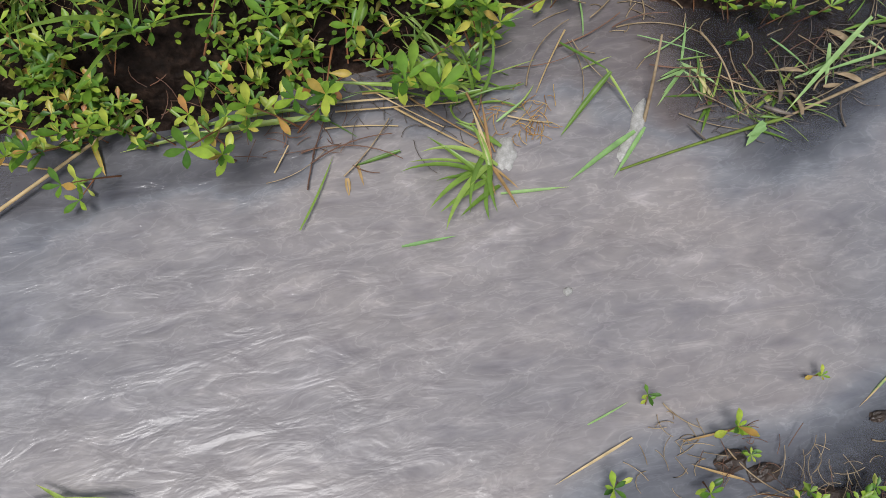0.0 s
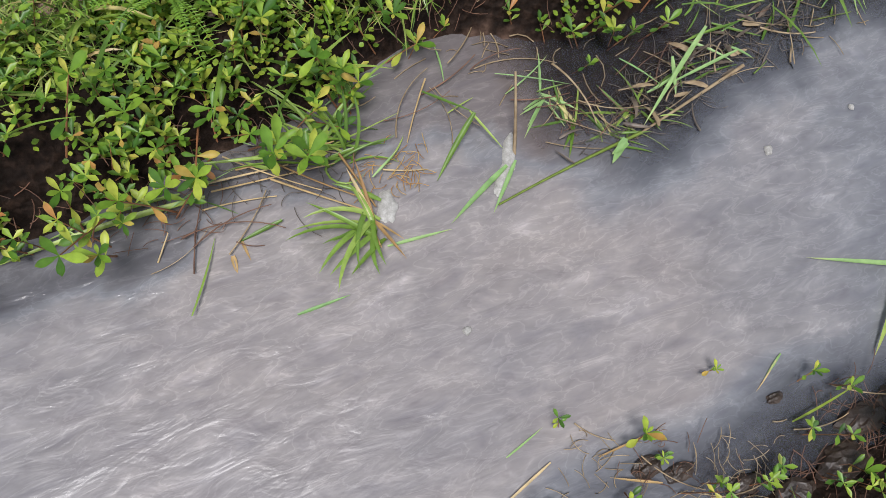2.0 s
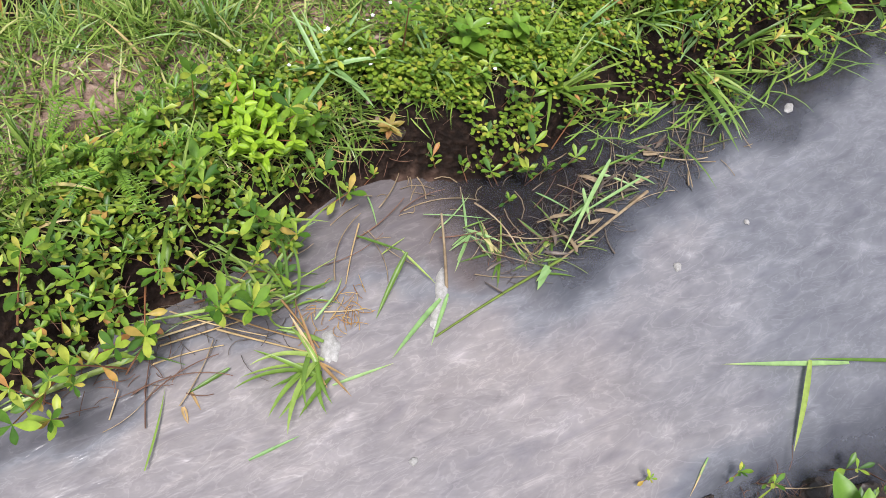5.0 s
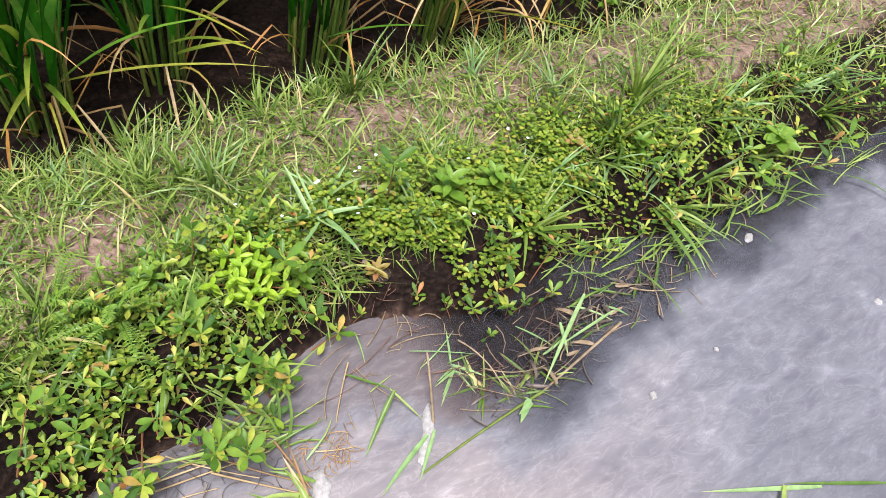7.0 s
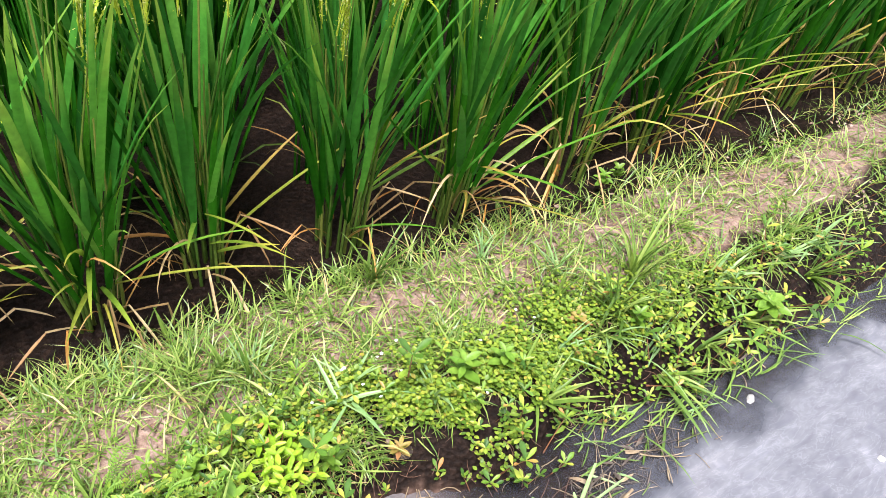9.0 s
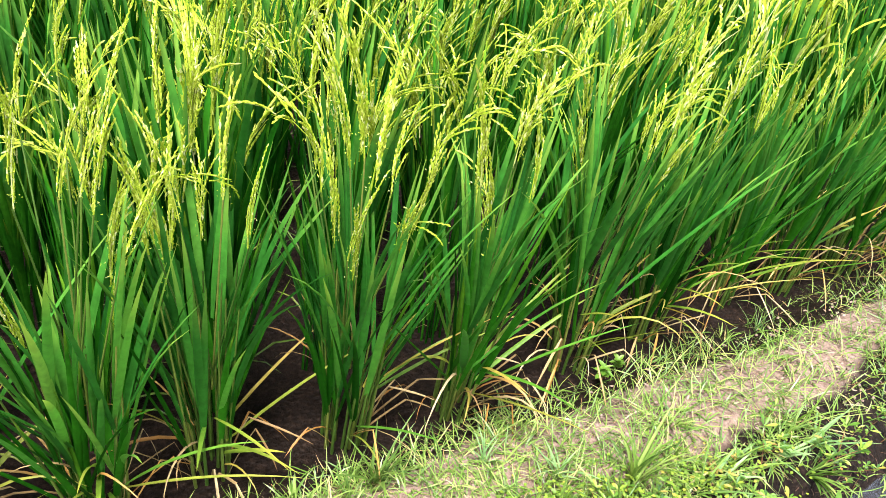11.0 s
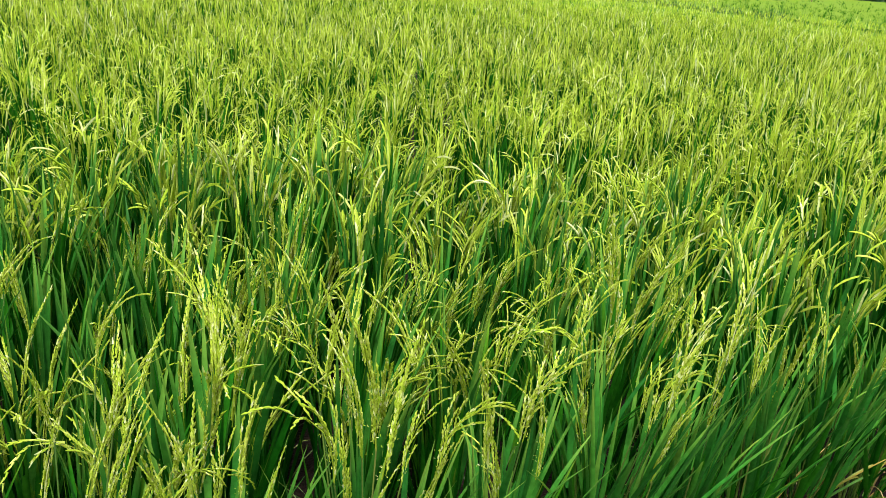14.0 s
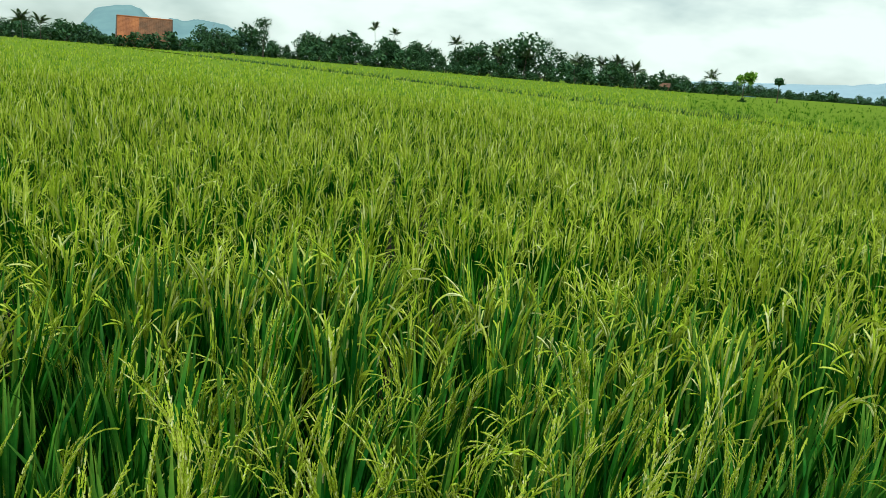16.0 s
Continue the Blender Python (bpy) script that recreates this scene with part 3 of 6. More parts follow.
def clump_plan(r, leaves, stalks, ears, ear_low, ear_high, top):
    """Where the stalks, leaves and ears of one rice plant spring from."""
    sa, sl = rnd(r, 0, 2 * np.pi, stalks), np.abs(r.normal(0, radians(4.5), stalks))
    rad = 0.012 + 0.045 * np.sqrt(rnd(r, 0, 1, stalks))
    sb = np.stack([np.cos(sa) * rad, np.sin(sa) * rad, np.full(stalks, -0.01)], -1)
    sh = rnd(r, 0.38, 0.62, stalks)
    k = r.integers(0, stalks, leaves)
    h = rnd(r, 0.10, 0.48, leaves)
    lb = sb[k] + np.stack([np.sin(sl[k]) * np.cos(sa[k]), np.sin(sl[k]) * np.sin(sa[k]), np.cos(sl[k])], -1) * h[:, None]
    la = sa[k] + r.normal(0, 0.7, leaves)
    ll = sl[k] + np.abs(r.normal(radians(2.5), radians(3.2), leaves))
    ln = np.minimum(rnd(r, 0.36, 0.60, leaves), rnd(r, top - 0.12, top + 0.05, leaves) - h)
    ke = r.integers(0, stalks, ears)
    he = rnd(r, ear_low, ear_high, ears)
    eb = sb[ke] + np.stack([np.sin(sl[ke]) * np.cos(sa[ke]), np.sin(sl[ke]) * np.sin(sa[ke]), np.cos(sl[ke])], -1) * he[:, None]
    return dict(sb=sb, sa=sa, sl=sl, sh=sh, lb=lb, la=la, ll=ll, ln=ln, k=k, ke=ke, eb=eb, ea=sa[ke] + r.normal(0, 0.6, ears), el=sl[ke], he=he)


def ear_pose(c, i, r, size=1.0):
    b = c["eb"][i]
    return Matrix.Translation(b) @ Matrix.Rotation(c["ea"][i], 4, "Z") @ Matrix.Rotation(c["el"][i], 4, "Y") @ Matrix.Scale(size * rnd(r, 0.85, 1.15), 4)


def old_leaves(r, n):
    """Dry lower leaves: kinked, hanging over."""
    a = rnd(r, 0, 2 * np.pi, n)
    b = np.stack([np.cos(a) * 0.04, np.sin(a) * 0.04, rnd(r, 0.03, 0.2, n)], -1)
    return b, a, radians(15) + rnd(r, 0, 0.6, n), radians(70) + rnd(r, 0, 1.3, n), rnd(r, 0.14, 0.36, n), rnd(r, 0.004, 0.008, n)


def kinked(base, az, lean, rise, fall, width, drop):
    """A dead leaf that snapped: it rises, then hangs from the fold."""
    up = one(ribbons, base, az, lean, 0.15, rise, width, segs=3, fold=0.3, shape="strap")
    s, p, d, side = centre_lines([base], [az], [lean], [0.15], [rise], 3)
    down = one(ribbons, p[0, -1], az, drop, 0.25, fall, width, segs=4, fold=0.3)
    return joined([up, down])


def near_clump(r):
    """A rice plant of the front row, leaf by leaf."""
    c = clump_plan(r, 72, 20, 11, 0.52, 0.68, 0.88)
    c["ll"] = c["ll"] + np.abs(r.normal(radians(4), radians(9), 72))
    ob = thing("rice_plant", "tall green rice plant with upright yellow ears and dry lower leaves", "rice plant", "rice plants in the paddy")
    culms = []
    for i in range(20):
        t = one(tubes, c["sb"][i], c["sa"][i], c["sl"][i], 0.03, c["sh"][i], 0.0046, segs=4, sides=5)
        culms.append(part("stalk", mesh_of("rice_stalk", *t[:2], STALK), ob, "yellow-green stalk"))
    for i in range(72):
        v, q, al = one(ribbons, c["lb"][i], c["la"][i], c["ll"][i], abs(r.normal(0.10, 0.2)), c["ln"][i], rnd(r, 0.0125, 0.019), segs=7, fold=0.3, roll=rnd(r, -0.4, 0.4), power=2.2)
        # Leaves that spring low take the green with shade put in.
        part("leaf", mesh_of("rice_leaf", v, q, RICE_FLAG if c["lb"][i][2] > 0.16 else RICE_SHADED_LEAF, al), culms[c["k"][i]])
    o = old_leaves(r, 11)
    for i in range(11):
        v, q, al = ribbons(*[np.asarray(x)[i:i + 1] for x in o], segs=7, fold=0.35, roll=rnd(r, -0.8, 0.8), power=rnd(r, 1.0, 3.0), twist=rnd(r, -0.8, 0.8))
        part("dry_leaf", mesh_of("rice_dry_leaf", v, q, (STRAW, ORANGE, RICE_OLD)[i % 3], al), ob, "dry straw-coloured leaf")
    for i in range(8):
        a = rnd(r, -2.8, 0.9)
        v, q, al = kinked((math.cos(a) * 0.045, math.sin(a) * 0.045, rnd(r, 0.0, 0.08)), a, radians(rnd(r, 8, 50)), rnd(r, 0.10, 0.22), rnd(r, 0.08, 0.2), rnd(r, 0.004, 0.0075), radians(rnd(r, 100, 175)))
        part("dry_leaf", mesh_of("rice_dry_leaf", v, q, ORANGE if i % 4 == 1 else STRAW, al), ob, "snapped dry straw-coloured leaf")
    for i in range(6):
        a = rnd(r, -1.7, 0.6)
        v, q, al = one(ribbons, (math.cos(a) * 0.04, math.sin(a) * 0.04, rnd(r, 0.06, 0.24)), a, radians(rnd(r, 28, 58)), rnd(r, 0.1, 0.6), rnd(r, 0.22, 0.46), rnd(r, 0.007, 0.0115), segs=7, fold=0.3, roll=rnd(r, -0.5, 0.5))
        part("yellow_leaf", mesh_of("rice_yellow_leaf", v, q, (GREEN_OLD, RICE_OLD, GREEN_OLD, GREEN_OLD)[i % 4], al), ob, "yellowing leaf")
    for i in range(4):
        part("panicle", SPIKES[r.integers(0, 6)] if i < 3 else PANICLES[r.integers(6, 10)], culms[c["ke"][i]], "yellow-green rice ear", ear_pose(c, i, r))
    return ob


def mid_clump(r, ears=12, light=False):
    """A rice plant further in."""
    c = clump_plan(r, 72, 14, 14, 0.55, 0.72, 0.95)
    label = "green rice plant hung with pale yellow ears" if ears > 4 else "dark green late rice plant with few ears"
    ob = thing("rice_plant", label, "rice plant", "rice plants in the paddy")
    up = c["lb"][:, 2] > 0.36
    # Split by height: shade-darkened green below, flag-leaf green above.
    for name, material, k in (("foliage", RICE_SHADED_LEAF, ~up), ("flag_foliage", RICE_FLAG, up)):
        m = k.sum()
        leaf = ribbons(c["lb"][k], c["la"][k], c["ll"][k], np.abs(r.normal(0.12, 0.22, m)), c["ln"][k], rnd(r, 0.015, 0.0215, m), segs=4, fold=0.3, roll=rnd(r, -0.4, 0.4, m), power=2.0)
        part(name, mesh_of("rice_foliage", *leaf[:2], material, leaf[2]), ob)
    o = old_leaves(r, 6)
    dry = ribbons(*o, segs=4, fold=0.3, power=1.6)
    base = tubes(c["sb"], c["sa"], c["sl"], np.full(14, 0.03), c["sh"], np.full(14, 0.0042), 2, 3)
    part("dry_foliage", mesh_of("rice_dry_foliage", *dry[:2], STALK), ob, "dry straw-coloured leaves")
    # Stalks of inner plants take the leaf green that has canopy shade in it.
    part("stem", mesh_of("rice_stem", *base[:2], RICE_SHADED_LEAF), ob, "dark green stalks")
    for i in range(ears):
        part("panicle", (PANICLES_LIGHT if light else PANICLES_MEDIUM)[r.integers(0, 8)], ob, "pale yellow rice ear", ear_pose(c, i, r))
    return ob


FRONT_X = [-0.21, 0.079, 0.302, 0.608, 0.89, 1.245, 1.542, 1.878, 2.11, 2.40, 2.70, 3.0, 3.3, 3.6]
FRONT_Y = [1.24, 1.234, 1.26, 1.215, 1.185, 1.2, 1.217, 1.237, 1.2, 1.18, 1.2, 1.21, 1.2, 1.2]


def turned(x, y, z, spin, lean_to=0.0, lean=0.0, size=1.0):
    axis = Vector((-math.sin(lean_to), math.cos(lean_to), 0))
    return Matrix.Translation((x, y, z)) @ Matrix.Rotation(lean, 4, axis) @ Matrix.Rotation(spin, 4, "Z") @ Matrix.Scale(size, 4)


# ears of the front rows: where each springs from, and how far its tip reaches along the row and up
UPRIGHT_EARS = [
    (0.051, 1.20, 0.846, 0.001, 0.104),
    (0.088, 1.40, 0.860, -0.007, 0.141),
    (0.111, 1.18, 0.863, 0.022, 0.127),
    (0.138, 1.18, 0.857, 0.019, 0.129),
    (0.153, 1.18, 0.822, 0.026, 0.160),
    (0.220, 1.40, 0.890, 0.032, 0.109),
    (0.179, 1.15, 0.754, 0.032, 0.108),
    (0.236, 1.17, 0.752, -0.000, 0.123),
    (0.281, 1.18, 0.778, -0.008, 0.159),
    (0.365, 1.42, 0.833, 0.001, 0.080),
    (0.358, 1.20, 0.791, 0.007, 0.173),
    (0.385, 1.16, 0.715, 0.001, 0.093),
    (0.638, 1.35, 0.806, -0.005, 0.200),
    (0.593, 1.20, 0.807, -0.004, 0.189),
    (0.621, 1.20, 0.825, -0.004, 0.228),
    (0.620, 1.17, 0.769, 0.017, 0.201),
    (0.853, 1.15, 0.740, -0.017, 0.210),
    (0.555, 1.12, 0.668, 0.015, 0.107),
    (0.595, 1.42, 0.792, 0.006, 0.246),
    (0.974, 1.40, 0.691, -0.055, 0.215),
]
OUTER_EARS = [
    (1.723, 1.20, 0.698, 0.022, 0.138),
    (1.946, 1.20, 0.659, 0.009, 0.116),
]
ARCHED_EARS = [
    (0.538, 1.20, 0.747, -0.073, 0.175),
    (0.601, 1.45, 0.815, -0.109, 0.072),
    (0.646, 1.14, 0.756, 0.057, 0.095),
    (0.715, 1.12, 0.788, 0.100, 0.127),
    (0.933, 1.16, 0.749, 0.147, 0.096),
    (0.940, 1.16, 0.754, 0.105, -0.093),
    (1.217, 1.35, 0.760, 0.159, 0.064),
    (1.305, 1.15, 0.696, 0.145, 0.075),
    (1.324, 1.20, 0.695, 0.064, 0.106),
    (1.221, 1.04, 0.839, 0.178, -0.118),
    (1.584, 1.19, 0.804, 0.156, -0.120),
    (1.230, 1.30, 0.752, -0.150, 0.173),
    (1.027, 1.36, 0.787, 0.055, -0.052),
    (0.172, 1.30, 0.895, 0.070, 0.008),
    (0.161, 1.40, 0.941, 0.083, 0.098),
]


def add_ear(plants, x, y, z, dx, dz, mesh, size, spin):
    """An ear on its own stalk, on the plant that stands nearest."""
    ob = min(plants, key=lambda o: abs(o.matrix_basis.translation.x - x))
    back = ob.matrix_basis.inverted()
    foot = ob.matrix_basis.translation + Vector((rnd(rng, -0.03, 0.03), rnd(rng, -0.02, 0.02), 0.25))
    d = Vector((x, y, z)) - foot
    t = one(tubes, tuple(foot), math.atan2(d.y, d.x), math.acos(d.z / d.length), 0.0, d.length + 0.01, 0.0024, segs=3, sides=5, prof=np.linspace(1, 0.7, 4))
    part("ear_stalk", mesh_of("ear_stalk", *t[:2], STALK), ob, "green stalk under the ear", back)
    m = Matrix.Translation((x, y, z)) @ Matrix.Rotation(spin, 4, "Z") @ Matrix.Rotation(math.atan2(abs(dx), dz) if size[1] else 0.0, 4, "Y") @ Matrix.Scale(size[0], 4)
    part("panicle", mesh, ob, "pale golden rice ear", back @ m)


protos = [near_clump(rng) for i in range(5)]
fronts = list(protos)
for i, (x, y) in enumerate(zip(FRONT_X, FRONT_Y)):
    m = turned(x, y, MUD_Z, rnd(rng, -0.6, 0.6), -1.0, rnd(rng, 0.02, 0.12), rnd(rng, 0.93, 1.04))
    if i < 5:
        protos[i].matrix_basis = m
    else:
        fronts.append(copy_thing(protos[i % 5], m))
for i, (x, y, z, dx, dz) in enumerate(UPRIGHT_EARS + OUTER_EARS):
    add_ear(fronts, x, y, z - 0.02, dx, dz, SPIKES[i % 6], (min(1.25, max(0.75, 1.15 * math.hypot(dx, dz) / 0.2)), True), (0.0 if dx > 0 else math.pi) + rnd(rng, -0.5, 0.5))
for i, (x, y, z, dx, dz) in enumerate(ARCHED_EARS):
    add_ear(fronts, x, y, z, dx, dz, PANICLES[6 + i % 4], (min(1.2, max(0.8, math.hypot(dx, dz) / 0.15)), False), (0.0 if dx > 0 else math.pi) + rnd(rng, -0.6, 0.2))

# the planted grid: rows run beside the bund
STEP_X, STEP_Y = 0.285, 0.265
spots = []
for j in range(0, 115):
    for i in range(-20, 115):
        if j == 0 and -0.3 < i * STEP_X < 3.7:
            continue
        x, y = i * STEP_X + (j % 2) * 0.11 + rnd(rng, -0.04, 0.04), 1.215 + j * STEP_Y + rnd(rng, -0.035, 0.035)
        a = math.degrees(math.atan2(x, y))
        d = math.hypot(x, y)
        if d < 24 and x < 27.5 and (-6 - 16 / d < a < 72 or (d < 9 and a < 80)):
            spots.append((d, x, y))
spots.sort()
mids = [mid_clump(rng) for i in range(6)] + [mid_clump(rng, 12, True) for i in range(6)]
late = [mid_clump(rng, 4) for i in range(3)]
late_used = 0
placed = 0
for i, (d, x, y) in enumerate(spots[:142]):
    m = turned(x, y, MUD_Z, rnd(rng, 0, 6.28), rnd(rng, -1.2, 0.4), abs(rng.normal(0, 0.06)), rnd(rng, 0.92, 1.08))
    if math.hypot((x - 0.2) / 0.32, (y - 2.2) / 0.45) < 1:
        if late_used < 3:
            late[late_used].matrix_basis = m
        else:
            copy_thing(late[late_used % 3], m)
        late_used += 1
    elif placed < 6 or 44 <= placed < 50:
        mids[placed % 38].matrix_basis = m
        placed += 1
    else:
        copy_thing(mids[rng.integers(0, 6) + 6 * (placed > 49)], m)
        placed += 1

# the rest of the near field, as one growth
def field_growth(pts, blades, ears, width, branches=4, segs=2):
    n = len(pts)
    p = np.repeat(np.c_[pts, np.full(n, MUD_Z)], blades, 0)
    a, t = rnd(rng, 0, 6.28, n * blades), np.abs(rng.normal(radians(2.5), radians(2.8), n * blades))
    grow = rnd(rng, 0.80, 1.06, n) + np.array([0.10 * noise.noise((a * 0.35, b * 0.35, 2.0)) + 0.16 * noise.noise((a * 1.3, b * 1.3, 7.0)) for a, b in pts])
    h = rnd(rng, 0.2, 0.42, n * blades) * np.repeat(grow, blades)
    off = np.stack([np.cos(a) * (0.03 + h * np.sin(t)), np.sin(a) * (0.03 + h * np.sin(t)), h], -1)
    w = np.repeat(width, blades)
    leaf = ribbons(p + off, a, t, np.abs(rng.normal(0.15, 0.2, n * blades)), rnd(rng, 0.36, 0.60, n * blades) * np.repeat(grow, blades), rnd(rng, 0.9, 1.2, n * blades) * w, segs=segs, fold=0, roll=rnd(rng, -0.8, 0.8, n * blades))
    k = n * ears
    p = np.repeat(np.c_[pts, np.full(n, MUD_Z)], ears, 0)
    a, t = rnd(rng, 0, 6.28, k), np.abs(rng.normal(radians(4), radians(3), k))
    h = rnd(rng, 0.56, 0.78, k) * np.repeat(grow, ears)
    top = p + np.stack([np.cos(a) * h * np.sin(t), np.sin(a) * h * np.sin(t), h], -1)
    ew = np.repeat(width, ears)
    lean, bend, ln = t + rnd(rng, 0.0, 0.12, k), 0.1 + 1.5 * rnd(rng, 0, 1, k) ** 2, rnd(rng, 0.16, 0.23, k)
    axis = ribbons(top, a, lean, bend, ln, ew * 0.80, segs=2, fold=0, shape="oval", roll=rnd(rng, -1.2, 1.2, k))
    _, ap, _, _ = centre_lines(top, a, lean, bend, ln, 4)
    pieces = [axis]
    for j in range(branches):
        pieces.append(ribbons(ap[:, 1 + j % 3], a + rng.normal(0, 0.8, k), lean + bend * (0.3 + 0.2 * (j % 3)) + rng.normal(0.1, 0.3, k), rnd(rng, 0.1, 0.9, k), rnd(rng, 0.05, 0.10, k), ew * 0.36, segs=segs, fold=0, shape="oval", roll=rnd(rng, -1.2, 1.2, k)))
    ear = joined(pieces)
    return leaf, ear


def stuff(name, piece, material, label, category):
    return tagged(new(name, mesh_of(name, piece[0], piece[1], material, piece[2])), label, category, kind="stuff")


rest = np.array([(x, y) for d, x, y in spots[142:]])
dist = np.hypot(rest[:, 0], rest[:, 1])
near = dist < 7.5
leaf, ear = field_growth(rest[near], 34, 14, np.full(near.sum(), 0.015), 6, 2)
stuff("rice_leaves_near", leaf, RICE_SHADED_LEAF, "dense green rice leaves of the flooded field", "rice leaves")
stuff("rice_ears_near", ear, GRAIN, "ripening yellow-green rice ears over the field", "rice ears")
near = (dist >= 7.5) & (dist < 12)
leaf, ear = field_growth(rest[near], 26, 13, np.full(near.sum(), 0.016), 4, 1)
stuff("rice_leaves_beyond", leaf, RICE_SHADED_LEAF, "dense green rice leaves beyond the nearest plants", "rice leaves")
stuff("rice_ears_beyond", ear, GRAIN, "ripening yellow-green rice ears beyond the nearest plants", "rice ears")
leaf, ear = field_growth(rest[dist >= 12], 20, 8, 0.018 + (dist[dist >= 12] - 12) * 0.0004, 2, 1)
stuff("rice_leaves_middle", leaf, RICE_SHADED_LEAF, "dense green rice leaves further out in the field", "rice leaves")
stuff("rice_ears_middle", ear, GRAIN, "ripening yellow-green rice ears further out", "rice ears")


def scattered(n, d0, d1, a0, a1):
    """Points between two distances, as many at each angle of view from afar."""
    u = rnd(rng, 0, 1, n)
    d = 1 / (1 / d0 + u * (1 / d1 - 1 / d0)) ** 1.0
    a = np.radians(rnd(rng, a0, a1, n))
    return np.c_[d * np.sin(a), d * np.cos(a)]


far_pts = scattered(7600, 23.5, 190, -6, 72)
far_pts = far_pts[(far_pts[:, 0] < 27.5) | (far_pts[:, 0] > 28.7)]
other = (np.degrees(np.arctan2(far_pts[:, 0], far_pts[:, 1])) > 48.5) & (far_pts[:, 0] > 29.2)
grass_pts = far_pts[other]
far_pts = far_pts[~other]
fd = np.hypot(far_pts[:, 0], far_pts[:, 1])
leaf, ear = field_growth(far_pts, 9, 5, 0.020 + (fd - 23) * 0.0006, 1, 1)
stuff("rice_leaves_far", leaf, RICE_FLAG, "green rice leaves in the far paddies", "rice leaves")
stuff("rice_ears_far", ear, GRAIN, "yellow-green rice ears in the far paddies", "rice ears")
gd = np.hypot(grass_pts[:, 0], grass_pts[:, 1])
leaf, ear = field_growth(grass_pts, 12, 1, 0.022 + (gd - 23) * 0.0007, 1, 1)
stuff("grass_field_far", leaf, RICE_SHADED_LEAF, "dark green unripe field beyond the cross bund", "field")

# the closed canopy under the far ears
cx = np.concatenate([np.arange(-160, -6, 7.0), np.arange(-6, 27.2, 1.1), np.arange(29.2, 62, 1.6), np.arange(62, 420, 9.0)])
cy = np.concatenate([np.arange(1.3, 60, 1.2), np.arange(60, 128, 3.0), np.arange(128, 330, 8.0)])
cv, cq = [], []
for y in cy:
    for x in cx:
        d = math.hypot(x, y)
        low = float(np.interp(d, [0, 9, 20, 40], [-0.25, -0.2, 0.42, 0.62])) if -0.12 < math.atan2(x, y) < 1.3 else float(np.interp(d, [0, 4, 9], [-0.2, 0.2, 0.5]))
        cv.append((x, y, MUD_Z + low + 0.05 * noise.noise((x * 0.9, y * 0.9, 0))))
for j in range(len(cy) - 1):
    for i in range(len(cx) - 1):
        if 26 < cx[i] < 28:
            continue
        cq.append((j * len(cx) + i, j * len(cx) + i + 1, (j + 1) * len(cx) + i + 1, (j + 1) * len(cx) + i))
tagged(new("rice_canopy", mesh_of("rice_canopy", cv, cq, CANOPY)), "closed green canopy of the far rice fields", "rice field", kind="stuff")


# ---------------------------------------------------------------- the cross bund and the distance
rng = np.random.default_rng(41)
n = 7000
by = 21.5 + 85 * rnd(rng, 0, 1, n) ** 1.6
bx = 28.1 + rng.normal(0, 0.3, n)
cross = ribbons(np.c_[bx, by, rnd(rng, 0.05, 0.35, n)], rnd(rng, 0, 6.28, n), rnd(rng, 0, 0.7, n), rnd(rng, 0, 0.9, n), rnd(rng, 0.4, 0.8, n), 0.02 + by * 0.0007, segs=2, fold=0)
stuff("bund_grass_far", cross, CROWN, "dark green rank grass on a cross bund between paddies", "grass")


def leaf_cloud(r, n, rx, rz, cz, size, lumps=7):
    """A crown of many small leaf clumps, uneven in outline, with gaps."""
    a, f = rnd(r, 0, 6.28, lumps), np.sqrt(rnd(r, 0, 1, lumps))
    h = rnd(r, -1, 1, lumps)
    w = rx * 0.72 * f * np.sqrt(1 - 0.75 * h * h)
    c = np.stack([np.cos(a) * w, np.sin(a) * w, cz + h * rz * 0.62], -1)
    rad = rnd(r, 0.28, 0.5, lumps) * min(rx, rz)
    k = r.integers(0, lumps, n)
    d = r.normal(0, 1, (n, 3))
    d /= np.linalg.norm(d, axis=1)[:, None]
    p = c[k] + d * (rad[k] * rnd(r, 0.55, 1.08, n))[:, None]
    return ribbons(p, rnd(r, 0, 6.28, n), rnd(r, 0.3, 2.2, n), rnd(r, -0.3, 0.8, n), rnd(r, 0.7, 1.4, n) * size, rnd(r, 0.6, 1.0, n) * size, segs=1, fold=0, shape="plain", roll=rnd(r, -1, 1, n))


def limbs(r, h, spread):
    trunk = one(tubes, (0, 0, -0.3), rnd(r, 0, 6), 0.05, 0.1, h * 0.62, h * 0.028, segs=5, sides=6)
    k = 5
    b = tubes(np.tile((0, 0, h * 0.28), (k, 1)) + np.c_[np.zeros((k, 2)), rnd(r, 0, h * 0.2, k)], np.arange(k) * 1.3 + rnd(r, 0, 1), rnd(r, 0.35, 0.8, k), rnd(r, -0.2, 0.3, k), np.full(k, spread * 0.8), np.full(k, h * 0.013), 4, 4)
    return joined([trunk, b])


def tree(r, label, h, rx, leaves=900, size=0.5, low=0.55):
    ob = thing("tree", label, "tree", "trees along the field's far edge")
    t = limbs(r, h, rx)
    part("trunk", mesh_of("trunk", *t[:2], BARK), ob, "grey-brown trunk and limbs")
    c = leaf_cloud(r, leaves, rx, h * 0.42, h * low, size, 22)
    part("crown", mesh_of("crown", *c[:2], CROWN), ob, "dark green leafy crown")
    return ob


